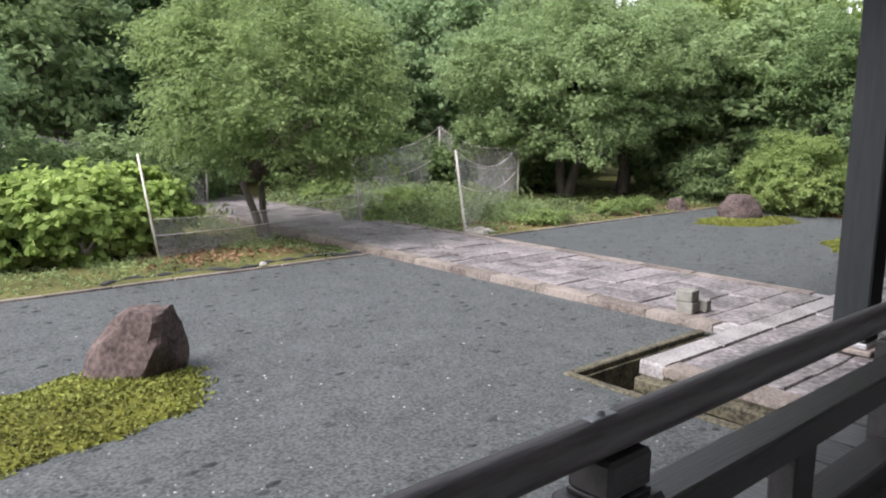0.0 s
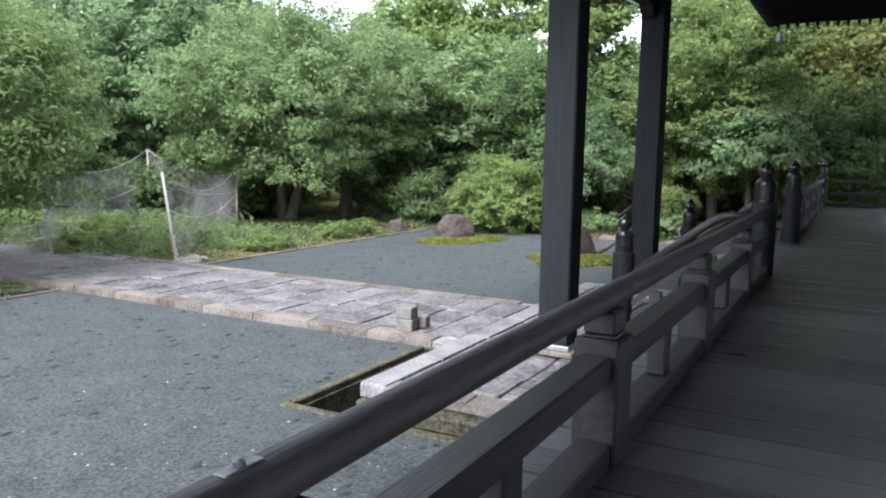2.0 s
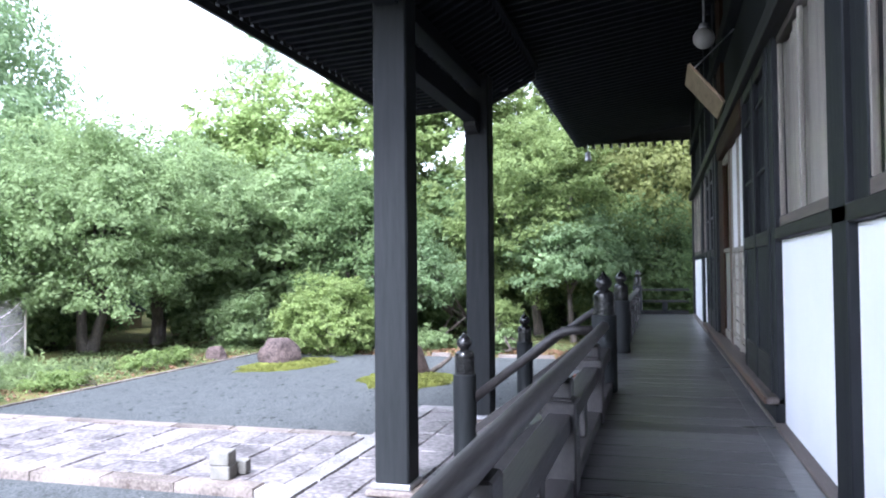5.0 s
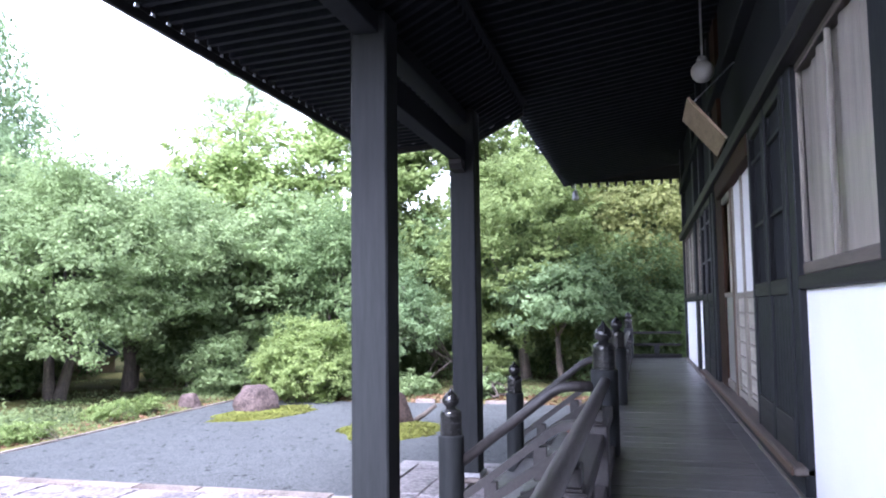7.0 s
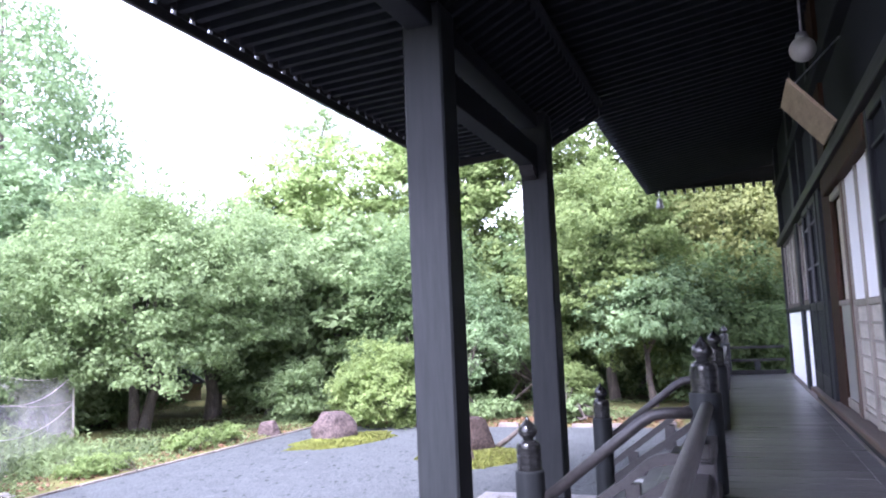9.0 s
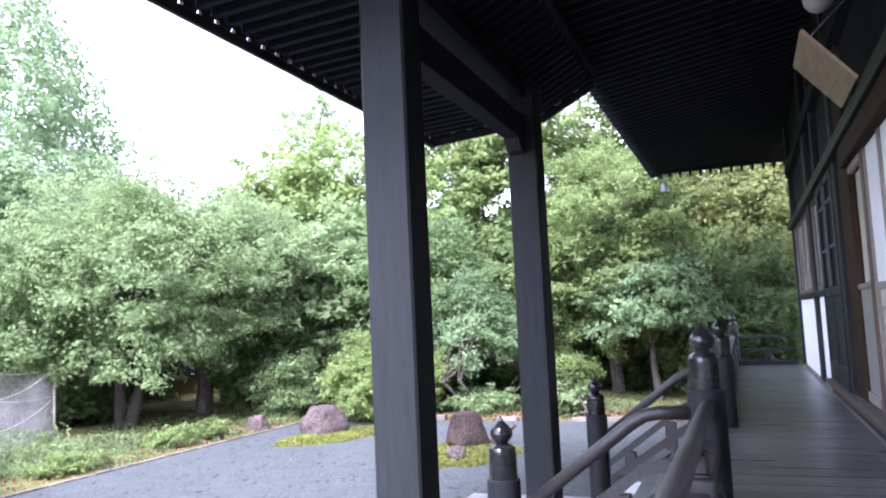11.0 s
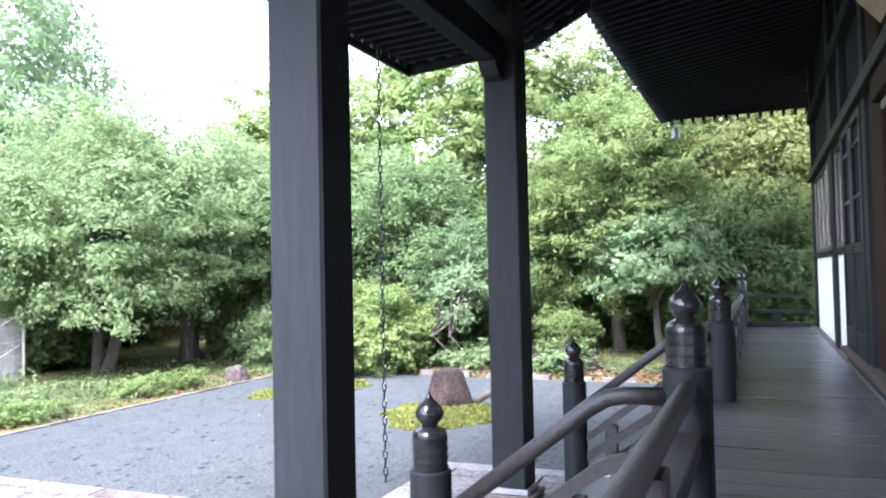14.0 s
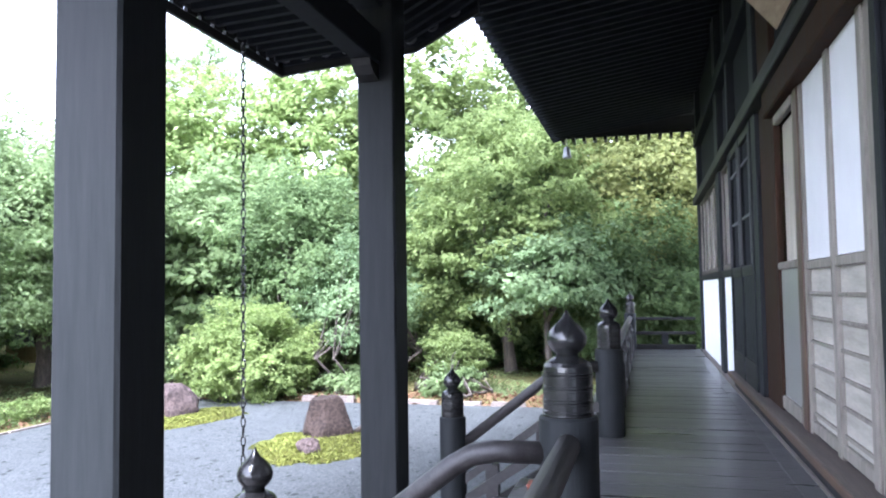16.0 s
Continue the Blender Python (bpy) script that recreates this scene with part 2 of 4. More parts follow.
def land(x, y):
    """Height of the soil: level under the court, a low uneven bank outside it."""
    out = max(y - 11.75, x - 20.5, 0)
    if 6.5 < x < 10.7 and y < 32:
        return -1.2
    rise = min(out * 0.25, 0.12) + 0.05 * min(out, 2) * noise.noise((x * 0.5, y * 0.5, 0))
    return -1.2 + rise + max(out - 12, 0) * 0.03


bm = bmesh.new()
xs = sorted({-2000, -300, -60, -25, HX0, HX1, 60, 300, 2000, *np.round(np.arange(-12, 42, 0.6), 2)})
ys = sorted({-2000, -300, -60, -25, HY0, HY1, 60, 300, 2000, *np.round(np.arange(-9, 42, 0.6), 2)})
grid = {(i, j): bm.verts.new((x, y, land(max(min(x, 50), -50), max(min(y, 50), -50)))) for i, x in enumerate(xs) for j, y in enumerate(ys)}
for i in range(len(xs) - 1):
    for j in range(len(ys) - 1):
        if not (HX0 <= xs[i] < HX1 and HY0 <= ys[j] < HY1):
            bm.faces.new((grid[i, j], grid[i + 1, j], grid[i + 1, j + 1], grid[i, j + 1]))
ground = tagged(link("ground", bm, SOIL, smooth=True), "uneven grassy soil round the raked gravel court", "ground", kind="structure")

gravel = thing("gravel_court", ORIGIN, "flat dark grey gravel court with sparse pale pebbles", "gravel", kind="structure")
bm = bmesh.new()
for x0, x1, y0, y1 in ((-30, HX0, -8, 11.4), (HX1, 20.3, -8, 11.6), (HX0, HX1, HY1, 11.6), (HX0, HX1, -8, HY0)):
    box(bm, x0, x1, y0, y1, GROUND - 0.02, GROUND, 0)
part("gravel_surface", bm, GRAVEL, gravel)

pit = thing("drain_pit", ORIGIN, "mossy stone drain pit beside the paved platform", "drain", kind="structure")
part("pit_floor", boxed(HX0, HX1, HY0, HY1, -1.7, -1.55, 0), MOSSY, pit)
part("pit_wall", boxed(HX0, HX0 + 0.1, HY0, HY1, -1.55, GROUND - 0.05), MOSSY, pit)
part("rim_stone", boxed(HX0 - 0.02, HX0 + 0.08, HY0, HY1, GROUND - 0.05, GROUND + 0.018, 0.012), MOSSY, pit)
part("pit_wall", boxed(HX0 + 0.1, HX1, HY1 - 0.1, HY1, -1.55, GROUND - 0.05), MOSSY, pit)
part("rim_stone", boxed(HX0 + 0.08, HX1, HY1 - 0.08, HY1 + 0.02, GROUND - 0.05, GROUND + 0.018, 0.012), MOSSY, pit)
part("pit_wall", boxed(HX0 + 0.1, HX1, HY0 - 0.02, HY0 + 0.1, -1.55, GROUND + 0.015), MOSSY, pit)
part("ledge", boxed(5.06, 5.4, HY0 + 0.1, 4.25, -1.55, -1.38, 0.02), MOSSY, pit)
part("ledge", boxed(5.22, 5.4, HY0 + 0.1, 4.25, -1.38, -1.22, 0.02), MOSSY, pit)

# ---- verandah deck ----
X0, X1 = -7.0, 20.85
deck = thing("floor", ORIGIN, "dark worn verandah floor of broad cross boards", "floor", kind="structure")
part("edge_beam", boxed(X0, X1, 1.06, 1.2, -0.26, -0.05), WOOD_X, deck)
part("wall_strip", boxed(X0, X1, -0.402, -0.268, -0.03, 0.003, 0.0), DECK, deck)
part("wall_sill", boxed(X0, X1, -0.5, -0.403, -0.1, 0.022, 0.008), SILLWOOD, deck)
for i in range(12):
    x = X0 + 0.6 + i * 2.6
    part("support_post", boxed(x - 0.09, x + 0.09, 0.86, 1.04, GROUND - 0.05, -0.05), WOOD_Z, deck)
# Added black sheet that keeps the space under the deck dark.
part("dark_closure", boxed(X0, X1, -0.62, -0.5, GROUND - 0.05, 0.0, 0), BLACK, deck)

# ---- house wall ----
house = thing("wall_house", ORIGIN, "temple wall of white plaster between dark timber posts", "wall", kind="structure")


def plaster(x0, x1, z0=0.015, z1=1.385):
    part("plaster_panel", boxed(x0, x1, -0.62, WALL_Y, z0, z1, 0), PLASTER, house)


def post(x0, x1, proud=0.05, mat=WALLWOOD, z1=5.3):
    part("post", boxed(x0, x1, -0.66, WALL_Y + proud, 0.02, z1), mat, house)


plaster(X0, 0.9), plaster(1.2, 3.92), plaster(4.24, 6.2), plaster(14.78, 16.08), plaster(16.57, 20.52)
for a, b in ((0.9, 1.2), (3.92, 4.24), (6.2, 6.42), (14.6, 14.78), (16.08, 16.57), (20.52, 20.8)):
    post(a, b)
post(11.5, 12.2, 0.01, DARKBROWN)
post(12.2, 12.5, 0.05)
for a, b in ((3.64, 3.92), (4.24, 4.47)):
    part("jamb", boxed(a + 0.001, b - 0.001, -0.6, -0.468, 1.481, 2.919), WALLWOOD, house)
part("upper_wall", boxed(X0, X1, -0.64, -0.53, 3.05, 5.4, 0), BLACK, house)
part("lintel_beam", boxed(X0, X1, -0.66, -0.36, 2.92, 3.06), WOOD_X, house)
part("upper_beam", boxed(X0, X1, -0.66, -0.4, 4.1, 4.3), BLACK, house)
for a, b in ((X0, 6.2), (14.78, 20.52)):
    part("waist_beam", boxed(a, b, -0.64, -0.435, 1.39, 1.48), WOOD_X, house)
part("end_wall", boxed(20.68, 20.8, -9, -0.66, GROUND, 5.4, 0), PLASTER, house)
part("back_wall", boxed(X0, 20.68, -9.1, -9, GROUND, 5.4, 0), BLACK, house)
# Unseen wall added across the near end; it stops sun entering below the eaves.
part("unseen_near_wall", boxed(X0 - 0.1, X0, -9.1, 1.2, GROUND, 5.4, 0), PLASTER, house)
part("inner_floor", boxed(X0, 20.68, -9, -0.66, -0.1, 0.05, 0), SILLWOOD, house)


def window(n, x0, x1, panes):
    w = thing("window_%d" % n, ORIGIN, "tall wood-framed window with a grey-beige curtain behind glass", "window", kind="structure")
    z0, z1 = 1.485, 2.92
    part("window_frame", boxed(x0, x1, -0.56, -0.47, z0, z0 + 0.08), SILLWOOD, w)
    part("window_frame", boxed(x0, x1, -0.56, -0.47, z1 - 0.05, z1), SILLWOOD, w)
    step = (x1 - x0) / panes
    for i in range(panes + 1):
        x = x0 + i * step
        a, b = max(x - 0.014, x0), min(x + 0.014, x1)
        part("stile", boxed(a, b, -0.515, -0.476, z0 + 0.08, z1 - 0.05), GREYWOOD, w)
    for i in range(panes):
        p = part("pane", boxed(x0 + i * step + 0.015, x0 + (i + 1) * step - 0.015, -0.49, -0.486, z0 + 0.08, z1 - 0.05, 0), GLASS, w)
        p.visible_shadow = False
        bm = bmesh.new()
        xa, xb = x0 + i * step + 0.005, x0 + (i + 1) * step - 0.005
        cols = [[bm.verts.new((x, -0.528 + 0.015 * math.sin(x * 9 + i) + 0.009 * math.sin(x * 23 + z), z)) for z in (z0 + 0.081, z1 - 0.051)] for x in np.linspace(xa, xb, 40)]
        for c, d in zip(cols, cols[1:]):
            bm.faces.new((c[0], d[0], d[1], c[1]))
        bmesh.ops.solidify(bm, geom=bm.faces[:], thickness=0.003)
        tagged(link("curtain", bm, CURTAIN, smooth=True), "grey-beige curtain hanging in folds behind window glass", "curtain", "window curtains")


window(1, X0, 0.9, 8), window(2, 1.2, 3.64, 3), window(3, 4.47, 6.2, 2), window(4, 16.57, 20.52, 4), window(5, 14.78, 16.08, 1)


# Paler copy of the door timber: light on door 2's bars put into the colour.
LIT_EDGEWOOD = material("lit_lattice_wood", (0.045, 0.047, 0.05), (0.13, 0.13, 0.132), 3, (6, 6, 0.8), 0.65, 0.15, 14)


def plank_door(n, x0, x1, lattice):
    """Dark sliding timber door: barred upper half, upright boards below."""
    d = thing("door_%d" % n, pose(x0, -0.47, 0.16), "closed black timber door with barred top and boarded bottom", "door", kind="structure")
    w = x1 - x0
    for a, b in ((0, 0.1), (w / 2 - 0.06, w / 2 + 0.06), (w - 0.1, w)):
        part("stile", boxed(a, b, -0.03, 0.05, 0, 2.76), WALLWOOD, d)
    for z0, z1 in ((0.0, 0.32), (1.2, 1.32), (2.66, 2.76)):
        part("rail", boxed(0.1, w - 0.1, -0.03, 0.045, z0, z1), WOOD_X, d)
    part("backing", boxed(0.05, w - 0.05, -0.03, 0.0, 0.2, 2.7, 0), BLACK, d)
    k = int(w / 0.14)
    for i in range(k):
        a = 0.1 + i * (w - 0.2) / k
        part("board", boxed(a + 0.006, a + (w - 0.2) / k - 0.006, 0.0, 0.028, 0.32, 1.2, 0.004), WALLWOOD, d)
    for z in (1.83, 2.42):
        part("bar", boxed(0.1, w - 0.1, 0.0, 0.03, z, z + 0.03, 0.004), lattice, d)
    for a in (0.1, w / 2 - 0.085, w / 2 + 0.06, w - 0.125):
        part("bar", boxed(a, a + 0.025, 0.031, 0.056, 1.33, 2.65, 0.004), lattice, d)


plank_door(1, 6.42, 8.28, WALLWOOD), plank_door(2, 12.5, 14.6, LIT_EDGEWOOD)

PANELWOOD = material("weathered_panel_board", (0.27, 0.247, 0.207), (0.51, 0.475, 0.41), 2, (1, 6, 6), 0.7, 0.15, 12)
shoji = thing("door_3", pose(8.66, -0.505, 0.2), "tall sliding door, white paper above and slatted grey boards below", "door", kind="structure")
part("sill", boxed(-2.46, 5.94, -0.1, 0.15, -0.045, 0.012, 0.01), SILLWOOD, shoji)
part("sill_edge", boxed(-2.46, 5.94, 0.151, 0.166, -0.04, 0.016, 0.005), BROWN, shoji, "worn red-brown edge of the sill")
part("sill_board", boxed(-2.46, 5.94, 0.05, 0.085, -0.18, -0.046, 0.006), WALLWOOD, shoji)
part("head", boxed(-0.36, 2.84, -0.1, 0.1, 2.5, 2.72, 0.012), DARKBROWN, shoji)
for a, e, m in ((-0.36, -0.28, GREYWOOD), (0.03, 0.12, GREYWOOD), (0.79, 0.86, GREYWOOD), (0.861, 0.895, GREYWOOD), (1.64, 1.7, GREYWOOD), (1.701, 1.85, BROWN), (1.851, 1.96, GREYWOOD), (2.74, 2.84, DARKBROWN)):
    part("stile", boxed(a, e, -0.03, 0.018 if m is GREYWOOD else 0.03, 0.013, 2.5), m, shoji)
for a, e in ((0.12, 0.79), (0.895, 1.64)):
    part("paper", boxed(a, e, -0.012, -0.004, 1.235, 2.5, 0), PAPER, shoji, "white paper pane")
    part("rail", boxed(a, e, -0.02, 0.012, 1.165, 1.23), GREYWOOD, shoji)
    part("rail", boxed(a, e, -0.02, 0.012, 0.031, 0.11), GREYWOOD, shoji)
    part("panel", boxed(a, e, -0.028, -0.016, 0.11, 1.165, 0), PANELWOOD, shoji)
    for i in range(6):
        z = 0.16 + i * 0.168
        part("slat", boxed(a, e, -0.016, 0.002, z - 0.012, z + 0.012, 0.003), GREYWOOD, shoji)
for z0, z1 in ((0.031, 0.14), (1.19, 1.25), (2.42, 2.5)):
    part("rail", boxed(1.96, 2.74, -0.02, 0.03, z0, z1), GREYWOOD, shoji)
part("panel", boxed(-0.28, 0.03, -0.028, 0.0, 0.013, 2.5, 0), GREYWOOD, shoji, "plain grey board beside the door")
FROSTED = material("frosted_glass", (0.19, 0.19, 0.175), (0.3, 0.3, 0.275), 1.5, rough=0.3, bump=0.1, fine=60)
part("panel", boxed(1.96, 2.74, -0.02, 0.004, 0.141, 1.189, 0), FROSTED, shoji, "dull frosted lower pane")
p = part("pane", boxed(1.96, 2.74, 0.0, 0.004, 1.251, 2.419, 0), GLASS, shoji)
p.visible_shadow = False
part("inner_curtain", boxed(1.96, 2.74, -0.05, -0.045, 1.25, 2.42, 0), CURTAIN, shoji)

# ---- railing ----
railing_w = thing("railing", ORIGIN, "low dark timber verandah railing with round top rail", "railing", "verandah railings")
railing_e = thing("railing", pose(11.15, 0.93, 0, 0, 0, 0.15) @ pose(-11.15, -RAIL_Y, 0), "low dark timber verandah railing with round top rail", "railing", "verandah railings")


def railing(owner, x0, x1, posts):
    y = RAIL_Y
    part("top_rail", tube(bmesh.new(), [(x, y, 0.637) for x in np.linspace(x0, x1, 9)], [0.048] * 9, 16), RAILTOP, owner, smooth=True)
    part("middle_rail", boxed(x0, x1, y - 0.06, y + 0.06, 0.33, 0.435), RAILWOOD, owner)
    part("bottom_rail", boxed(x0, x1, y - 0.07, y + 0.065, 0.0, 0.1), RAILWOOD, owner)
    for x in posts:
        p = part("post", boxed(x - 0.105, x + 0.105, y - 0.088, y + 0.088, 0.0, 0.492, 0.01), RAILWOOD, owner)
        part("neck", boxed(x - 0.075, x + 0.075, y - 0.065, y + 0.065, 0.493, 0.505, 0.003), RAILWOOD, p)
        part("bearing_block", boxed(x - 0.08, x + 0.08, y - 0.062, y + 0.062, 0.506, 0.598, 0.01), RAILWOOD, p)
    for a, e in zip(posts, posts[1:]):
        x = (a + e) / 2
        part("stub", boxed(x - 0.07, x + 0.07, y - 0.045, y + 0.045, 0.101, 0.329), RAILWOOD, owner)


railing(railing_w, X0, 7.47, [-5.65, -3.7, -1.75, 0.2, 2.15, 4.1, 6.05])
railing(railing_e, 11.27, 20.65, [12.8, 14.75, 16.7, 18.65])
PLATE = material("dull_zinc", (0.16, 0.16, 0.17), (0.34, 0.34, 0.35), 30, rough=0.5, metal=0.6, bump=0.1)
part("cover_plate", boxed(0.11, 0.2, RAIL_Y - 0.015, RAIL_Y + 0.015, 0.682, 0.687, 0.002), PLATE, railing_w, "pale metal plate with a bolt")
part("bolt", lathe([(0.011, 0), (0.011, 0.009), (0.004, 0.012)], 10), PLATE, railing_w).location = (0.155, RAIL_Y, 0.686)
# Darker wood than the side railings stands in for the shade at this end.
end_rail = thing("railing", ORIGIN, "dark timber railing across the end of the verandah", "railing", "verandah railings")
for z, h in ((0.6, 0.055), (0.3, 0.06), (0.0, 0.1)):
    part("rail", boxed(20.74, 20.84, -0.33, 0.84, z, z + h), WOOD_Y, end_rail)
part("stub", boxed(20.74, 20.84, 0.2, 0.34, 0.101, 0.299), WOOD_Z, end_rail)


def newel(x, y, base, top, label, radius=0.12):
    """A round post with a ringed bronze sleeve and an onion cap."""
    h = top - base
    n = thing("newel_post", pose(x, y, base), label, "post", "newel posts with onion caps")
    part("shaft", lathe([(radius * 0.96, 0), (radius, 0.01), (radius, h - 0.44), (radius * 0.93, h - 0.43)]), WOOD_Z, n, smooth=False)
    s = h - 0.43
    k = radius / 0.12
    line = []
    for z in (0.0, 0.045, 0.1, 0.155):
        line += [(0.101, z), (0.1035, z + 0.003), (0.1035, z + 0.009), (0.1, z + 0.012), (0.1035, z + 0.016), (0.1035, z + 0.022), (0.1, z + 0.025)]
    line += [(0.0985, 0.2), (0.09, 0.215), (0.07, 0.228), (0.052, 0.238)]
    part("sleeve", lathe([(k * r, s + z) for r, z in line]), BRONZE, n)
    c = s + 0.238
    part("cap", lathe([(k * r, c + z) for r, z in ((0.046, 0), (0.045, 0.012), (0.062, 0.026), (0.079, 0.052), (0.082, 0.075), (0.074, 0.1), (0.052, 0.128), (0.026, 0.15),
                       (0.012, 0.172), (0.003, 0.192))]), BRONZE, n, "polished onion-shaped cap", smooth=True)
    return n


TOP_LABEL = "round black newel post with bronze onion cap on the deck"
LOW_LABEL = "round black newel post with bronze onion cap at the stair foot"
newel(7.58, 0.925, 0.0, 1.17, TOP_LABEL), newel(11.15, 0.93, 0.0, 1.17, TOP_LABEL), newel(20.76, 0.955, 0.0, 1.17, TOP_LABEL)
newel(7.53, 2.31, PAVE, 0.57, LOW_LABEL, 0.117), newel(11.07, 2.3, PAVE, 0.57, LOW_LABEL, 0.117)

# ---- stairs ----
stairs = thing("stairs", ORIGIN, "dark timber stairs from the verandah to the paving", "stairs", kind="structure")
for i in range(5):
    z = -(i + 1) * 1.07 / 6
    y = 1.2 + i * 0.24
    part("tread", boxed(7.62, 11.02, y - 0.02, y + 0.26, z - 0.06, z), DECK, stairs)
    part("riser", boxed(7.62, 11.02, y - 0.02, y + 0.01, z, z + 0.12, 0.002), WOOD_X, stairs)
for x in (7.55, 11.09):
    part("stringer", bar(bmesh.new(), [(x, 1.1, -0.12), (x, 2.38, -0.98)], 0.1, 0.26), WOOD_Y, stairs)
    r = thing("stair_handrail", ORIGIN, "round dark handrail sloping down to the stair foot", "handrail", "stair handrails")
    part("top_rail", tube(bmesh.new(), [(x, 1.02, 0.59), (x, 1.22, 0.59), (x, 1.32, 0.572), (x, 1.41, 0.52), (x, 2.29, -0.16)], [0.046] * 5, 14), RAILWOOD, r, smooth=True)
    part("middle_rail", bar(bmesh.new(), [(x, 1.02, 0.25), (x, 1.24, 0.25), (x, 1.32, 0.232), (x, 1.39, 0.195), (x, 1.46, 0.14), (x, 2.24, -0.44)], 0.09, 0.085), RAILWOOD, r)
    part("bottom_rail", bar(bmesh.new(), [(x, 1.1, 0.07), (x, 1.25, 0.05), (x, 2.3, -0.66)], 0.1, 0.1), RAILWOOD, r)
    for yy in (1.5, 1.95):
        zz = 0.08 - (yy - 1.5) * 0.72
        part("stub", boxed(x - 0.04, x + 0.04, yy - 0.06, yy + 0.06, zz - 0.32, zz - 0.02), RAILWOOD, r)

# ---- porch ----
def pillar(x, y):
    p = thing("porch_pillar", pose(x, y, -1.06), "square black porch pillar with chamfered edges on a stone foot", "pillar", "porch pillars")
    bm = bmesh.new()
    box(bm, -0.178, 0.178, -0.178, 0.178, 0.1, 5.15, 0.018)
    part("shaft", bm, WOOD_Z, p)
    part("stone_foot", boxed(-0.26, 0.26, -0.26, 0.26, 0.0, 0.06, 0.015), KERB, p)
    part("shoe", boxed(-0.205, 0.205, -0.205, 0.205, 0.06, 0.12, 0.01), METAL, p)
    return p


pillar(7.447, 3.005), pillar(11.18, 2.975)
porch = thing("porch_roof", pose(0, 0, -0.07), "low black timber porch roof with rafters over the stairs", "roof", kind="structure")
part("tie_beam", boxed(7.3, 11.3, 2.92, 3.12, 3.42, 3.72), BLACK, porch)
part("purlin", boxed(6.0, 11.5, 2.9, 3.14, 3.95, 4.13), BLACK, porch)
for x, s in ((7.43, 1), (11.15, -1)):
    bm = bmesh.new()
    vs = [bm.verts.new((x + s * a, y, z)) for y in (2.93, 3.11) for a, z in ((0.16, 3.41), (0.42, 3.41), (0.39, 3.35), (0.3, 3.29), (0.16, 3.26))]
    bm.faces.new(vs[:5]), bm.faces.new(vs[5:][::-1])
    for k in range(5):
        bm.faces.new((vs[k], vs[(k + 1) % 5], vs[5 + (k + 1) % 5], vs[5 + k]))
    bmesh.ops.recalc_face_normals(bm, faces=bm.faces)
    part("bracket", bm, WOOD_X, porch)


def slope(x0, x1, y0, z0, y1, z1, thick, mat, owner, name):
    """A sloping roof sheet from a low edge (y0, z0) to a high one (y1, z1); z is that of its underside."""
    bm = bmesh.new()
    vs = [bm.verts.new(p) for p in ((x0, y0, z0), (x1, y0, z0), (x1, y1, z1), (x0, y1, z1), (x0, y0, z0 + thick), (x1, y0, z0 + thick), (x1, y1, z1 + thick), (x0, y1, z1 + thick))]
    for q in ((3, 2, 1, 0), (4, 5, 6, 7), (0, 1, 5, 4), (1, 2, 6, 5), (2, 3, 7, 6), (3, 0, 4, 7)):
        bm.faces.new([vs[i] for i in q])
    bmesh.ops.recalc_face_normals(bm, faces=bm.faces)
    return part(name, bm, mat, owner)


slope(5.6, 12.75, 4.74, 4.13, 3.1, 4.22, 0.06, BLACK, porch, "soffit")
slope(5.6, 12.75, 3.1, 4.22, 2.3, 4.62, 0.06, BLACK, porch, "soffit")
n_rafter = 34
for i in range(n_rafter):
    x = 5.66 + i * (12.7 - 5.66) / (n_rafter - 1)
    part("rafter", bar(bmesh.new(), [(x, 4.74, 4.08), (x, 3.1, 4.17), (x, 2.35, 4.55)], 0.07, 0.09), BLACK, porch)
# eave board with a row of small gaps under the tiles
part("eave_board", boxed(5.58, 12.77, 4.77, 4.82, 3.92, 4.02), WOOD_X, porch)
part("eave_board", boxed(5.58, 12.77, 4.77, 4.82, 4.07, 4.16), WOOD_X, porch)
for i in range(31):
    x = 5.68 + i * 0.234
    part("spacer", boxed(x - 0.085, x + 0.085, 4.772, 4.818, 4.021, 4.069, 0.003), WOOD_X, porch)
part("verge_board", bar(bmesh.new(), [(12.74, 4.8, 4.0), (12.74, 3.1, 4.14), (12.74, 2.35, 4.52)], 0.05, 0.14), WOOD_Y, porch)
for i in range(9):
    y = 4.7 - i * 0.26
    z = 4.13 + max(0, 3.1 - y) * 0.5 + (4.8 - y) * 0.05
    part("verge_tile", tube(bmesh.new(), [(12.6, y, z), (12.86, y, z)], [0.075, 0.075], 12), TILE, porch)
bm = bmesh.new()
for i in range(31):
    tube(bm, [(5.68 + i * 0.234, 4.9, 4.2), (5.68 + i * 0.234, 3.1, 4.36), (5.68 + i * 0.234, 2.4, 4.85)], [0.07] * 3, 10)
part("roof_tiles", bm, TILE, porch)["kind"] = "stuff"

roof = thing("roof_eaves", ORIGIN, "deep black underside of the temple eaves with close rafters", "roof", kind="structure")
slope(X0 - 3, 22.7, 2.6, 4.82, -0.6, 5.35, 0.15, BLACK, roof, "soffit")
part("eave_board", boxed(X0 - 3, 22.74, 2.56, 2.62, 4.8, 5.0), WOOD_X, roof)
for i in range(130):
    x = X0 - 2.8 + i * 0.256
    if x < 22.6:
        part("rafter", bar(bmesh.new(), [(x, 2.66, 4.76), (x, -0.5, 5.25)], 0.07, 0.09), BLACK, roof)
for i in range(13):
    y = 2.42 - i * 0.245
    part("rafter_tip", boxed(22.4, 22.8, y - 0.035, y + 0.035, 4.7, 4.82, 0.006), WOOD_X, roof)
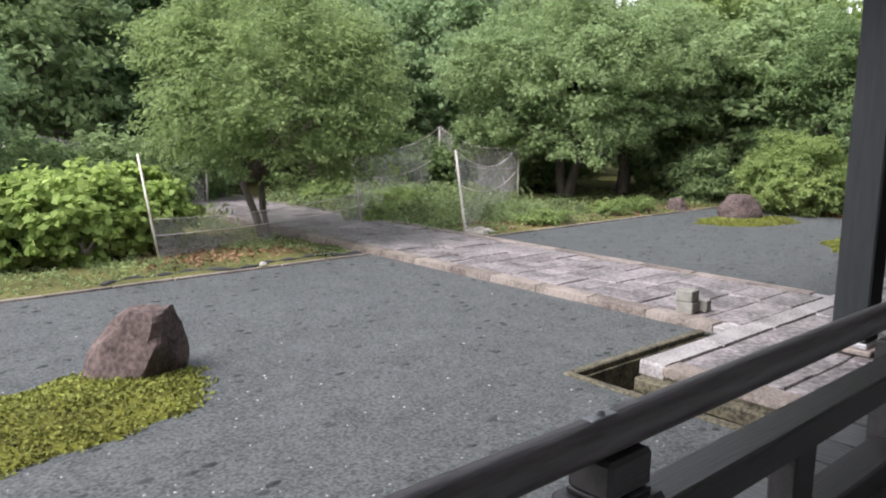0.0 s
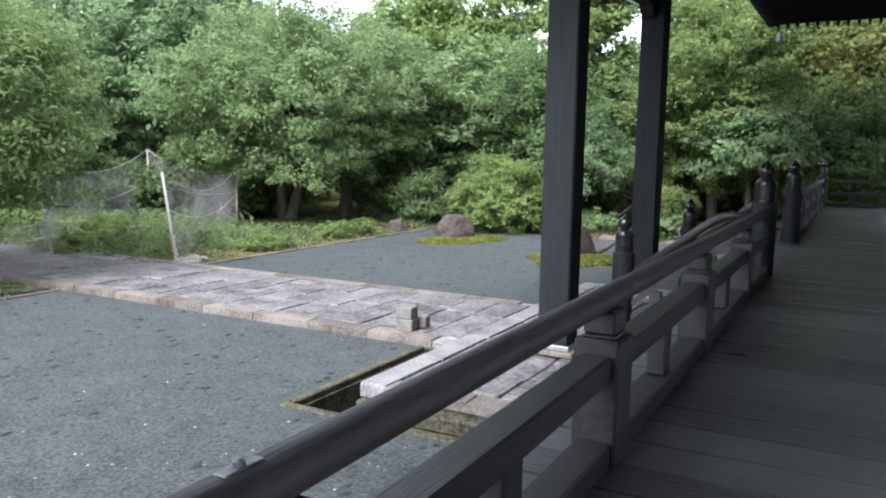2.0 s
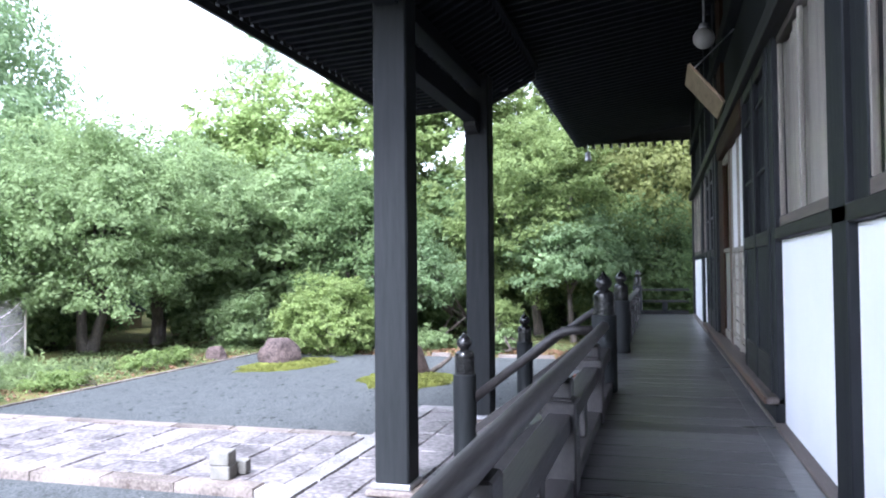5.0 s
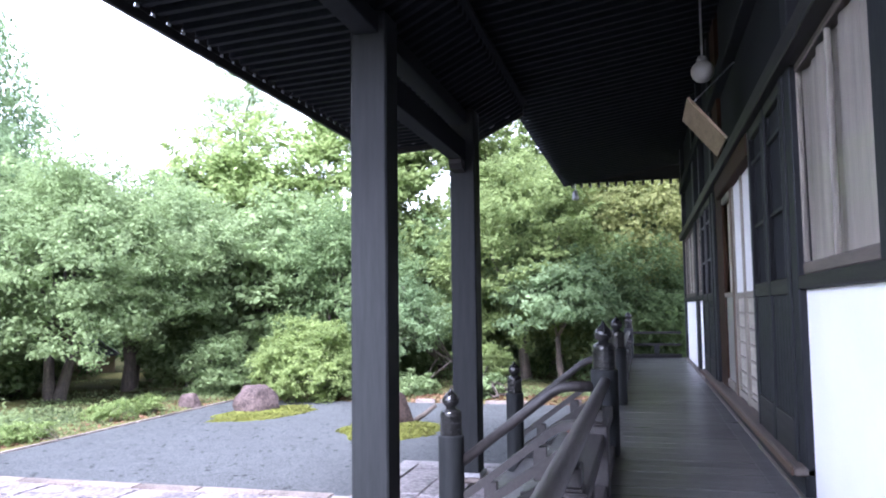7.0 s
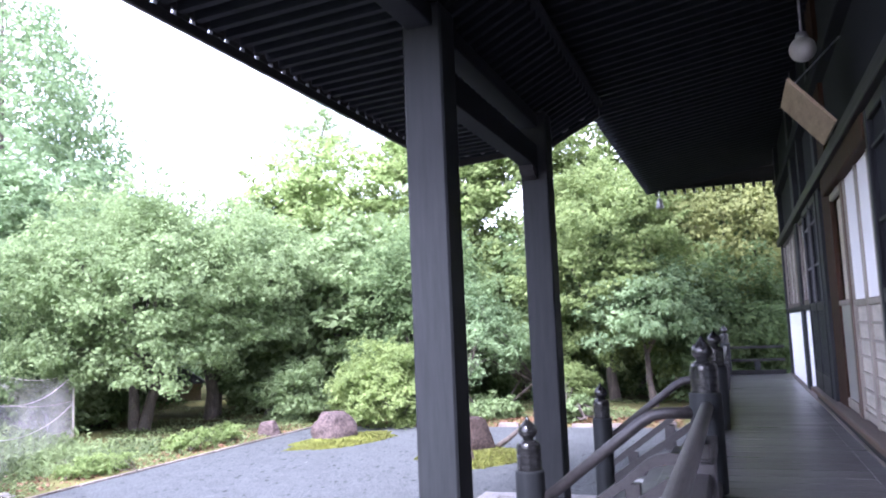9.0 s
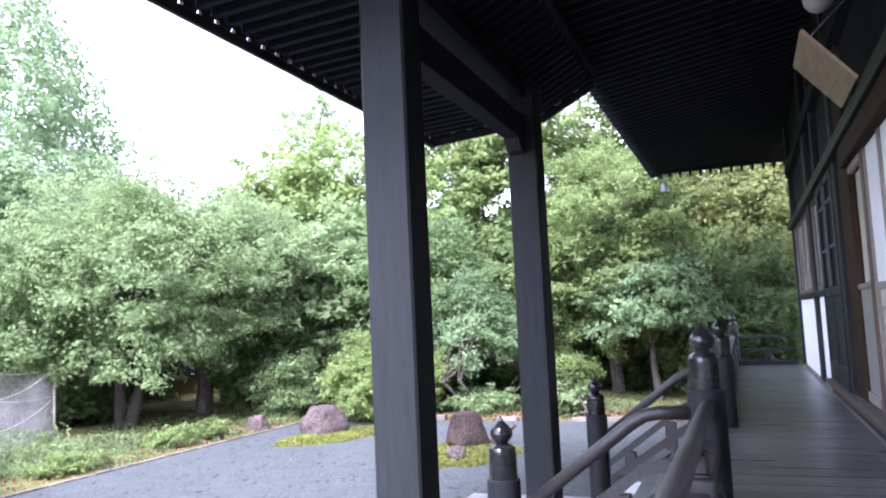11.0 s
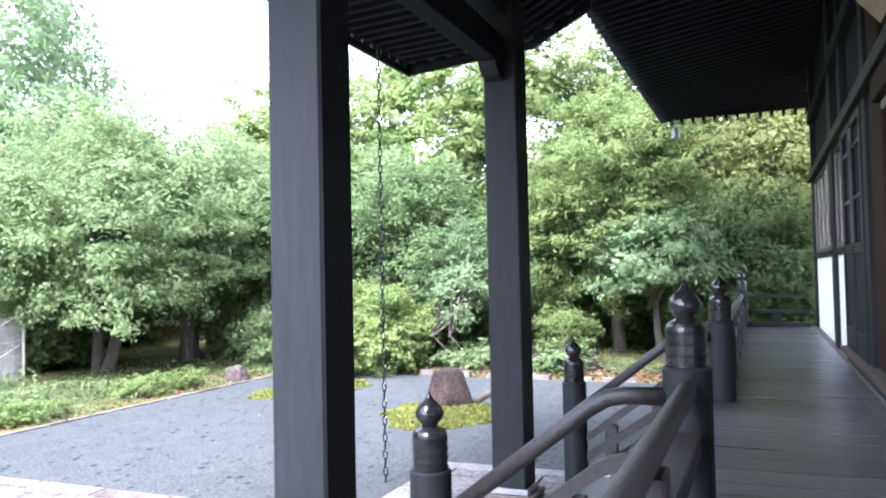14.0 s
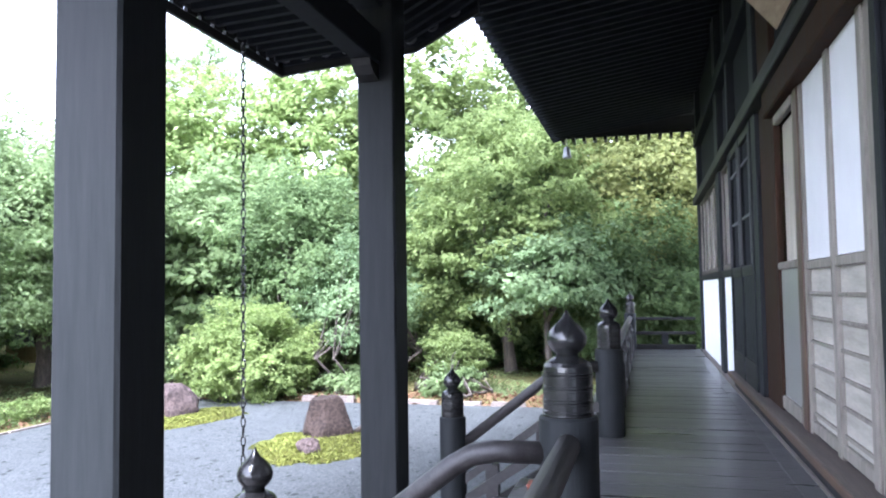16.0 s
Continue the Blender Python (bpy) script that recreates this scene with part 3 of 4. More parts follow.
part("gable_board", boxed(22.66, 22.74, -0.6, 2.56, 4.82, 5.2), WOOD_Y, roof)
bm = bmesh.new()
vs = [bm.verts.new(p) for p in ((X0 - 3, 2.8, 4.98), (22.9, 2.8, 4.98), (22.9, -9, 9.5), (X0 - 3, -9, 9.5), (22.9, -9.2, 5.0), (X0 - 3, -9.2, 5.0))]
for q in ((0, 1, 2, 3), (1, 4, 2), (0, 3, 5), (3, 2, 4, 5)):
    bm.faces.new([vs[i] for i in q])
part("roof_top", bm, TILE, roof)

# ---- paving ----
rng = random.Random(5)


def unit_mesh(name, mat, seed):
    """A unit slab with worn, uneven top edges, shared by many pieces."""
    bm = bmesh.new()
    r = random.Random(seed)
    j = lambda: r.uniform(-0.012, 0.012)
    lo = [bm.verts.new((x + j(), y + j(), -0.5)) for x, y in ((-0.5, -0.5), (0.5, -0.5), (0.5, 0.5), (-0.5, 0.5))]
    mid = [bm.verts.new((v.co.x, v.co.y, 0.3)) for v in lo]
    hi = [bm.verts.new((v.co.x * 0.975, v.co.y * 0.975, 0.5 + j())) for v in lo]
    for a, b in ((lo, mid), (mid, hi)):
        for k in range(4):
            bm.faces.new((a[k], a[(k + 1) % 4], b[(k + 1) % 4], b[k]))
    bm.faces.new(hi), bm.faces.new(lo[::-1])
    me = bpy.data.meshes.new(name)
    bm.normal_update()
    bm.to_mesh(me)
    bm.free()
    me.materials.append(mat)
    return me


# Joint mortar, with the sky's glint on the slab edges painted in as paleness.
MORTAR = material("pale_glint_mortar", (0.16, 0.148, 0.142), (0.44, 0.42, 0.405), 4, rough=0.85, bump=0.4, fine=30, stain=0.8)
STONES = [unit_mesh("paving_stone", SLAB, s) for s in range(6)]
PALEKERB = material("pale_worn_kerb_stone", (0.11, 0.1, 0.098), (0.34, 0.32, 0.312), 3, rough=0.65, bump=0.5, fine=30, vary=0.3, stain=1.0)
PALE_KERBS = [unit_mesh("kerb_stone", PALEKERB, s + 40) for s in range(3)]
KERBS = [unit_mesh("kerb_stone", KERB, s + 20) for s in range(3)]


def piece(name, me, owner, x0, x1, y0, y1, z0, z1, turn=0.0):
    ob = new(name, me)
    ob.parent = owner
    ob.matrix_basis = pose((x0 + x1) / 2, (y0 + y1) / 2, (z0 + z1) / 2, 0, 0, turn) @ Matrix.Diagonal((x1 - x0, y1 - y0, z1 - z0, 1))
    return ob


def pave(owner, x0, x1, y0, y1, along_y, lane, lengths):
    """Fills a strip with rows of stones of uneven length."""
    a0, a1, b0, b1 = (y0, y1, x0, x1) if along_y else (x0, x1, y0, y1)
    lanes = max(1, round((b1 - b0) / lane))
    for k in range(lanes):
        lo, hi = b0 + k * (b1 - b0) / lanes, b0 + (k + 1) * (b1 - b0) / lanes
        a = a0
        while a < a1 - 0.05:
            e = a + rng.uniform(*lengths)
            if a1 - e < 0.25:
                e = a1
            t, g, h = rng.uniform(-0.012, 0.01), rng.uniform(0.006, 0.013), rng.uniform(0.006, 0.014)
            q = (lo + g, hi - h, a + h, e - g) if along_y else (a + h, e - g, lo + g, hi - h)
            piece("paving_stone", rng.choice(STONES), owner, *q, PAVE - 0.09, PAVE + t - 0.004, rng.uniform(-0.7, 0.7))
            a = e


platform = thing("paved_platform", ORIGIN, "low stone-paved platform at the foot of the stairs", "pavement", kind="structure")
part("bed", boxed(5.34, 12.3, HY0 + 0.1, 4.23, -1.6, PAVE - 0.055, 0.01), MOSSY, platform)
pave(platform, 5.62, 12.05, 1.3, 3.96, False, 0.55, (0.5, 1.0))
for i in range(6):
    piece("kerb_stone", PALE_KERBS[i % 3], platform, 5.34 + i * 1.166, 5.34 + (i + 1) * 1.166 - 0.01, 3.98, 4.26, PAVE - 0.14, PAVE + 0.004)
for i in range(3):
    piece("kerb_stone", KERBS[i % 3], platform, 5.32, 5.6, 1.3 + i * 0.9, 2.19 + i * 0.9, PAVE - 0.1, PAVE - 0.004)
    piece("kerb_stone", PALE_KERBS[i % 3], platform, 12.07, 12.34, 1.3 + i * 0.9, 2.19 + i * 0.9, PAVE - 0.14, PAVE + 0.002)
part("mossy_edge", boxed(10.1, 12.34, 4.26, 4.38, GROUND - 0.05, PAVE - 0.05, 0.02), MOSSY, platform)
path = thing("stone_path", ORIGIN, "straight path of weathered rectangular stones between pale kerbs", "path", kind="structure")
part("bed", boxed(7.2, 10.05, 4.26, 30, -1.3, PAVE - 0.022, 0.01), MORTAR, path, "mortar between the stones, paled by the sky glint on their edges")
pave(path, 7.46, 9.8, 4.28, 13.0, False, 0.48, (0.45, 1.0))
pave(path, 7.46, 9.8, 13.0, 26.0, False, 0.9, (0.9, 1.2))
for i in range(18):
    y = 4.5 + i * 0.95
    piece("kerb_stone", KERBS[i % 3], path, 7.18, 7.45, y, y + 0.94, PAVE - 0.14, PAVE + 0.004)
    piece("kerb_stone", KERBS[i % 3], path, 9.81, 10.06, y, y + 0.94, PAVE - 0.14, PAVE + 0.004)
edging = thing("stone_edging", ORIGIN, "thin pale stone edging round the gravel court", "edging", kind="structure")
for i in range(16):
    piece("edging_stone", KERBS[i % 3], edging, -7.75 + i * 0.93, -7.75 + i * 0.93 + 0.92, 11.4, 11.48, GROUND - 0.1, GROUND + 0.03)
for i in range(11):
    piece("edging_stone", KERBS[i % 3], edging, 10.1 + i * 0.94, 10.1 + i * 0.94 + 0.93, 11.6, 11.68, GROUND - 0.1, GROUND + 0.03)
for i in range(12):
    piece("edging_stone", KERBS[i % 3], edging, -7 + i * 0.95, -7 + i * 0.95 + 0.94, 2.58, 2.68, GROUND - 0.1, GROUND + 0.025)
for i in range(11):
    piece("edging_stone", KERBS[i % 3], edging, 20.32 + 0.06 * math.sin(i * 2.1), 20.5 + 0.06 * math.sin(i * 2.1), 1.2 + i * 0.95, 1.2 + i * 0.95 + rng.uniform(0.3, 0.85), GROUND - 0.1, GROUND + rng.uniform(0.07, 0.13), rng.uniform(-4, 4))

blocks = [((7.5, 5.04, PAVE), 0.22, 0.15), ((7.5, 5.05, PAVE + 0.151), 0.22, 0.15), ((7.74, 4.96, PAVE), 0.16, 0.15)]
for p, w, h in blocks:
    bm = boxed(-w / 2, w / 2, -w / 2, w / 2, 0, h, 0.012)
    ob = tagged(link("concrete_block", bm, CONCRETE), "small grey concrete block standing on the stone path", "block", "concrete blocks")
    ob.matrix_world = pose(*p, 0, 0, 8)

# ---- rocks and moss ----
def leaf_cloud(name, mat, points, normals, size, seed, slim=0.5):
    """One mesh of many folded leaves at the given places."""
    r = np.random.RandomState(seed)
    n = len(points)
    nrm = normals + r.normal(0, 0.55, (n, 3))
    nrm /= np.linalg.norm(nrm, axis=1)[:, None] + 1e-9
    u = np.cross(nrm, r.normal(0, 1, (n, 3)))
    u /= np.linalg.norm(u, axis=1)[:, None] + 1e-9
    v = np.cross(nrm, u)
    s = size * r.uniform(0.6, 1.3, n)[:, None]
    a = points - u * s * 0.5
    c = points + u * s * 0.5 - nrm * s * 0.12
    b = points + v * s * slim * 0.5 + nrm * s * 0.08
    d = points - v * s * slim * 0.5 + nrm * s * 0.08
    co = np.stack((a, b, c, d), 1).reshape(-1, 3)
    me = bpy.data.meshes.new(name)
    me.vertices.add(4 * n), me.loops.add(4 * n), me.polygons.add(n)
    me.vertices.foreach_set("co", co.ravel().astype(np.float32))
    me.loops.foreach_set("vertex_index", np.arange(4 * n, dtype=np.int32))
    me.polygons.foreach_set("loop_start", np.arange(0, 4 * n, 4, dtype=np.int32))
    me.update(calc_edges=True)
    me.materials.append(mat)
    return me


def rock(x, y, z, sx, sy, sz, seed, label, lean=0.0, flat=1.0, turn=0, taper=0.16, rugged=1.0, material_of=ROCK):
    bm = bmesh.new()
    bmesh.ops.create_icosphere(bm, subdivisions=4, radius=1)
    for v in bm.verts:
        p = v.co.copy()
        f = 1 + 0.3 * rugged * noise.noise(p * 1.1 + Vector((seed, 0, 0))) + 0.16 * rugged * noise.noise(p * 2.7 + Vector((0, seed, 0))) + 0.06 * noise.noise(p * 7)
        p = p * f
        for k in range(5):
            d = Vector((math.sin(seed * 3 + k * 2.1), math.cos(seed * 5 + k * 1.3), 0.35 * math.sin(seed + k))).normalized()
            over = p.dot(d) - 0.8
            if over > 0:
                p -= d * over * 0.85 * rugged
        p.z = max(min(p.z, flat + 0.05 * noise.noise(p * 3)), -0.45)
        w = 1.08 - taper * (p.z + 0.45)
        v.co = ((p.x * w + lean * p.z) * sx, p.y * w * sy, (p.z + 0.4) * sz)
    ob = tagged(link("rock", bm, material_of, smooth=False), label, "rock", "garden rocks")
    ob.matrix_world = pose(x, y, z, 0, 0, turn)
    return ob


def moss(name, cx, cy, rx, ry, turn, seed, label):
    bm = bmesh.new()
    mid = bm.verts.new((0, 0, 0.09))
    prev = None
    rings = []
    for f, h in ((0.25, 0.085), (0.5, 0.07), (0.75, 0.05), (0.92, 0.025), (1.0, -0.02)):
        ring = []
        for k in range(48):
            a = 2 * math.pi * k / 48
            w = f * (1 + 0.3 * noise.noise((math.cos(a) * 1.5, math.sin(a) * 1.5, seed)) + 0.16 * noise.noise((math.cos(a) * 4, math.sin(a) * 4, seed)))
            ring.append(bm.verts.new((math.cos(a) * rx * w, math.sin(a) * ry * w, h + 0.02 * noise.noise((a * 3, f * 9, seed)))))
        rings.append(ring)
    for k in range(48):
        bm.faces.new((mid, rings[0][k], rings[0][(k + 1) % 48]))
    for r, s in zip(rings, rings[1:]):
        for k in range(48):
            bm.faces.new((r[k], s[k], s[(k + 1) % 48], r[(k + 1) % 48]))
    ob = tagged(link(name, bm, MOSS, smooth=True), label, "moss", "moss islands")
    ob.matrix_world = pose(cx, cy, GROUND, 0, 0, turn)
    r = np.random.RandomState(int(seed * 10))
    n = 5200
    a, f = r.uniform(0, 2 * math.pi, n), np.sqrt(r.uniform(0, 1.0, n))
    w = np.array([1.03 + 0.3 * noise.noise((math.cos(t) * 1.5, math.sin(t) * 1.5, seed)) + 0.16 * noise.noise((math.cos(t) * 4, math.sin(t) * 4, seed)) for t in a])
    pts = np.stack((np.cos(a) * rx * f * w, np.sin(a) * ry * f * w, 0.095 - 0.1 * f ** 3 + r.uniform(0, 0.02, n)), 1)
    tuft = new("moss_tuft", leaf_cloud("moss_tuft", MOSS_TUFT, pts, np.tile((0.0, 0.0, 0.5), (n, 1)), 0.05, int(seed), 0.5))
    tuft.parent = ob
    return ob


MOSS_TUFT = leaf_material("moss_tuft", (0.075, 0.075, 0.02), (0.235, 0.265, 0.06), 0.8, 0.15)


DARKROCK = material("dark_brown_rock", (0.016, 0.0115, 0.0098), (0.062, 0.045, 0.037), 4, rough=0.92, bump=0.9, fine=22, stain=1.0, spec=0.15)
PALESTONE = material("pale_stone", (0.2, 0.19, 0.175), (0.36, 0.34, 0.32), 9, rough=0.8, bump=0.3)
moss("moss_patch", 0.3, 6.66, 1.75, 0.85, 12, 1.0, "yellow-green moss island in the gravel round a rock")
moss("moss_patch", 17.6, 9.4, 1.5, 0.8, -20, 2.0, "yellow-green moss island round a boulder")
moss("moss_patch", 15.7, 5.7, 1.3, 1.0, 20, 3.0, "yellow-green moss island round a flat-topped rock")
rock(1.38, 7.3, GROUND + 0.02, 0.41, 0.36, 0.54, 4.6, "angular purple-brown rock on a mossy island", 0.22, 0.8, -38)
rock(17.75, 9.75, GROUND + 0.0, 0.58, 0.52, 0.54, 3.3, "rounded purple-brown boulder on moss", 0, 0.82, 0, 0.12, 0.45)
rock(16.45, 5.85, GROUND + 0.0, 0.55, 0.5, 0.64, 9.4, "flat-topped dark brown rock on moss", 0.06, 0.64, 30, 0.42, material_of=DARKROCK)
rock(15.1, 5.55, GROUND + 0.04, 0.22, 0.18, 0.16, 2.2, "small grey stone lying on moss", 0, 1, 10)
rock(4.95, 11.46, GROUND + 0.06, 0.07, 0.05, 0.04, 6.1, "small pale stone lying on the edging", material_of=PALESTONE)
rock(18.4, 12.0, GROUND + 0.0, 0.36, 0.3, 0.28, 5.2, "low brown rock beside the court edge")

# ---- plants ----
def crown_points(rx, ry, rz, clumps, per, clump_r, seed, low=-0.6):
    """Leaves along short flattened sprays that point outwards over an uneven ellipsoid, with gaps between them."""
    r = np.random.RandomState(seed)
    pts, nrm, mids = [], [], []
    clumps, per, reach = int(clumps * 2.4), per / 2.4, clump_r * 0.95
    shift = Vector((seed * 1.7, seed * 0.3, 0))
    while len(mids) < clumps:
        d = r.normal(0, 1, 3)
        d /= np.linalg.norm(d)
        if d[2] < low:
            continue
        bulge = 0.9 + 0.34 * noise.noise(Vector(d * 1.5) + shift) + 0.2 * noise.noise(Vector(d * 3.6) + shift)
        f = r.uniform(0.3, 1.0) ** 0.45 * bulge
        if noise.noise(Vector(d * f * 4.2) + shift) < -0.28:
            continue
        mids.append(d * f * np.array((rx, ry, rz)))
        axis = d * np.array((1, 1, 0.55)) + r.normal(0, 0.45, 3)
        axis /= np.linalg.norm(axis)
        k = max(int(per * r.uniform(0.5, 1.5)), 4)
        along = r.uniform(-0.45, 0.75, k)[:, None]
        width = (1.05 - np.abs(along)) * 0.5
        side = r.normal(0, 1, (k, 3)) * np.array((1, 1, 0.55)) * width * 0.8
        long = reach * r.uniform(0.6, 1.4)
        pts.append(mids[-1] + (axis * along * 1.25 + side) * long)
        nrm.append(np.tile(d * 0.55 + np.array((0, 0, 0.75)), (k, 1)) + side * 0.5)
    return np.concatenate(pts), np.concatenate(nrm), mids


def tree(x, y, height, rx, ry, rz, trunk_h, trunk_r, clumps, per, clump_r, leaf, mat, seed, label, category="tree", low=-0.55, stems=1, base=None, slim=0.5, group="garden trees"):
    z0 = land(x, y) - 0.05 if base is None else base
    t = thing("tree" if category == "tree" else "shrub", pose(x, y, z0), label, category, group)
    r = random.Random(seed)
    pts, nrm, mids = crown_points(rx, ry, rz, clumps, per, clump_r, seed, low)
    mid = np.array((0, 0, height - rz))
    part_me = leaf_cloud("crown", mat, pts + mid, nrm, leaf, seed, slim)
    ob = new("crown", part_me)
    ob.parent = t
    bm = bmesh.new()
    for k in range(stems):
        a = 2 * math.pi * (k + r.random()) / stems
        off = 0.12 * stems if stems > 1 else 0
        foot = Vector((math.cos(a) * off, math.sin(a) * off, 0))
        fork = Vector((math.cos(a) * (off * 2 + 0.2), math.sin(a) * (off * 2 + 0.2), trunk_h))
        knee = foot.lerp(fork, 0.5) + Vector((r.uniform(-0.12, 0.12), r.uniform(-0.12, 0.12), 0))
        tube(bm, [foot, foot + Vector((0, 0, 0.12)), knee, fork], [trunk_r * 1.45, trunk_r * 1.1, trunk_r * 0.9, trunk_r * 0.75], 10)
        for m in r.sample(mids, min(7, len(mids))):
            tip = Vector(m) * 0.85 + Vector(mid)
            if tip.z > trunk_h:
                bend = fork.lerp(tip, 0.5) + Vector((r.uniform(-0.2, 0.2), r.uniform(-0.2, 0.2), 0.15))
                tube(bm, [fork - Vector((0, 0, 0.06)), bend, tip], [trunk_r * 0.6, trunk_r * 0.35, trunk_r * 0.12], 7)
    part("trunk", bm, BARK, t, smooth=True)
    return t


# garden trees, the shrubs under them, and the wood behind
TREES = [
    (6.65, 14.2, 5.4, 2.65, 2.8, 2.45, 1.3, 0.085, 180, 230, 0.58, 0.12, LEAF_MAPLE, 11, "small spreading maple with yellow-green leaves", -0.7, 2, 0.45),
    (0.8, 17.5, 4.2, 1.8, 1.8, 1.7, 1.4, 0.12, 60, 260, 0.6, 0.12, LEAF_DULL, 12, "small grey-green garden tree behind the hydrangea", -0.55, 1, 0.5),
    (18.3, 16.2, 6.8, 3.9, 3.6, 3.3, 1.6, 0.16, 300, 270, 0.66, 0.13, LEAF_MID, 13, "broad camellia tree with glossy mid-green leaves", -0.72, 2, 0.5),
    (21.6, 16.2, 7.0, 4.0, 3.8, 3.3, 1.7, 0.2, 300, 280, 0.68, 0.135, LEAF_MID, 14, "broad camellia tree with glossy mid-green leaves", -0.58, 2, 0.5),
    (13.2, 23.2, 6.8, 3.4, 3.2, 3.0, 1.8, 0.18, 180, 260, 0.7, 0.14, LEAF_MID, 15, "broad camellia tree with glossy mid-green leaves", -0.6, 1, 0.5),
    (25.6, 4.3, 7.8, 3.2, 3.1, 3.8, 1.6, 0.17, 300, 215, 0.52, 0.145, LEAF_OLIVE, 16, "tall broadleaf tree with pale green leaves beside the court", -0.85, 1, 0.5),
    (24.2, 3.0, 4.3, 1.9, 1.9, 1.7, 1.6, 0.1, 110, 190, 0.5, 0.15, LEAF_DULL, 28, "low spreading tree with blue-green leaves beside the verandah end", -0.5, 1, 0.5),
    (23.6, 9.6, 6.0, 2.4, 2.4, 3.0, 1.0, 0.12, 120, 300, 0.7, 0.14, LEAF_DARK, 22, "leafy evergreen tree behind the azalea", -0.9, 2, 0.5),
    (26.0, 1.0, 4.7, 2.4, 2.4, 2.5, 1.4, 0.15, 150, 240, 0.65, 0.16, LEAF_DARK, 20, "dark evergreen tree beyond the end of the verandah", -0.95, 1, 0.5),
    (27.8, 0.6, 8.0, 2.6, 3.0, 2.9, 2.0, 0.2, 130, 300, 0.9, 0.17, LEAF_GOLD, 21, "evergreen tree with yellowing foliage behind the verandah", -0.8, 1, 0.5)]
for x, y, h, rx, ry, rz, th, tr, n, per, cr, lf, mt, seed, label, low, stems, slim in TREES:
    tree(x, y, h, rx, ry, rz, th, tr, n, per, cr, lf, mt, seed, label, low=low, stems=stems, slim=slim)
LEAF_AZALEA = leaf_material("azalea_leaf", (0.14, 0.2, 0.066), (0.385, 0.475, 0.175))
SHRUBS = [
    (22.3, 7.6, 3.6, 1.4, 1.4, 1.6, 0.9, 60, 200, 0.45, 0.11, LEAF_DULL, 17, "thin multi-stemmed shrub with grey-green leaves", -0.5, 6, 0.5),
    (20.9, 9.7, 2.2, 2.1, 1.7, 1.25, 0.4, 240, 150, 0.3, 0.095, LEAF_AZALEA, 18, "dense rounded azalea bush with bright leaves", -0.9, 3, 0.5),
    (22.0, 5.0, 1.45, 0.65, 0.65, 0.7, 0.3, 46, 140, 0.3, 0.12, LEAF_OLIVE, 19, "low shrub with upright yellow-green shoots", -0.9, 3, 0.3),
    (21.5, 7.2, 0.6, 0.8, 1.0, 0.32, 0.15, 30, 110, 0.25, 0.13, LEAF_MID, 23, "low leafy ground plants beside the court edge", -0.9, 3, 0.5),
    (21.3, 4.9, 0.65, 0.6, 0.6, 0.36, 0.15, 30, 110, 0.25, 0.13, LEAF_MID, 24, "low leafy ground plants beside the court edge", -0.9, 3, 0.5),
    (16.2, 12.35, 0.4, 1.4, 0.45, 0.2, 0.08, 60, 60, 0.14, 0.08, LEAF_LIGHT, 25, "low leafy ground plants beside the court edge", -0.9, 3, 0.5),
    (13.0, 12.3, 0.3, 1.0, 0.45, 0.18, 0.08, 46, 60, 0.14, 0.08, LEAF_LIGHT, 26, "low leafy ground plants beside the court edge", -0.9, 3, 0.5),
    (20.9, 12.7, 1.7, 1.0, 0.9, 0.9, 0.3, 50, 200, 0.4, 0.12, LEAF_MID, 27, "low evergreen shrub under the camellia trees", -0.9, 3, 0.5)]
for k, (x, y, h) in enumerate(((1.2, 14.2, 1.5), (2.5, 13.9, 1.6), (3.7, 14.3, 1.5), (-0.2, 14.4, 1.5), (-1.6, 14.1, 1.4))):
    SHRUBS.append((x, y, h, 1.1, 0.95, 0.85, 0.3, 60, 190, 0.33, 0.17, LEAF_HYDRANGEA, 30 + k, "bright green hydrangea bush beside the gravel court", -0.95, 3, 0.7))
for k, x in enumerate((10.0, 11.4, 12.9, 10.8, 12.2, 7.0, 5.2)):
    SHRUBS.append((x, 15.2 + 1.1 * (k % 3) + (3.5 if k > 2 else 0), 0.5 + 0.15 * (k % 2), 0.8, 0.7, 0.3, 0.12, 40, 90, 0.2, 0.1, LEAF_LIGHT, 40 + k, "overgrown low bed plants behind the net", -0.9, 3, 0.5))
for x, y, h, rx, ry, rz, th, n, per, cr, lf, mt, seed, label, low, stems, slim in SHRUBS:
    tree(x, y, h, rx, ry, rz, th, 0.035 if h > 0.6 else 0.006, n, per, cr, lf, mt, seed, label, "shrub", low, stems, slim=slim, group="garden shrubs")

# Mostly LEAF_DARK: the shade below the trees is put into the leaf colour.
for k, (x, y, h) in enumerate(((15.6, 21.5, 1.8), (23.5, 15.5, 2.2), (25.2, 11.2, 2.4), (26.4, 7.6, 2.2), (28.5, 4.2, 2.4), (27.5, -1.2, 2.6), (3.0, 19.0, 2.0), (-3.0, 17.5, 2.0), (8.5, 22.5, 2.2),
                               (16.5, 19.0, 2.2), (18.5, 18.6, 2.0), (24.0, 21.6, 2.4), (28.6, 19.6, 2.4), (5.8, 21.0, 2.0), (-0.5, 20.5, 2.4))):
    tree(x, y, h, 1.9, 1.7, h * 0.52, 0.3, 0.04, 60, 130, 0.5, 0.19, (LEAF_DARK, LEAF_MID, LEAF_DARK)[k % 3], 110 + k, "dense evergreen undergrowth below the garden trees", "shrub", -0.95, 3, group="undergrowth")
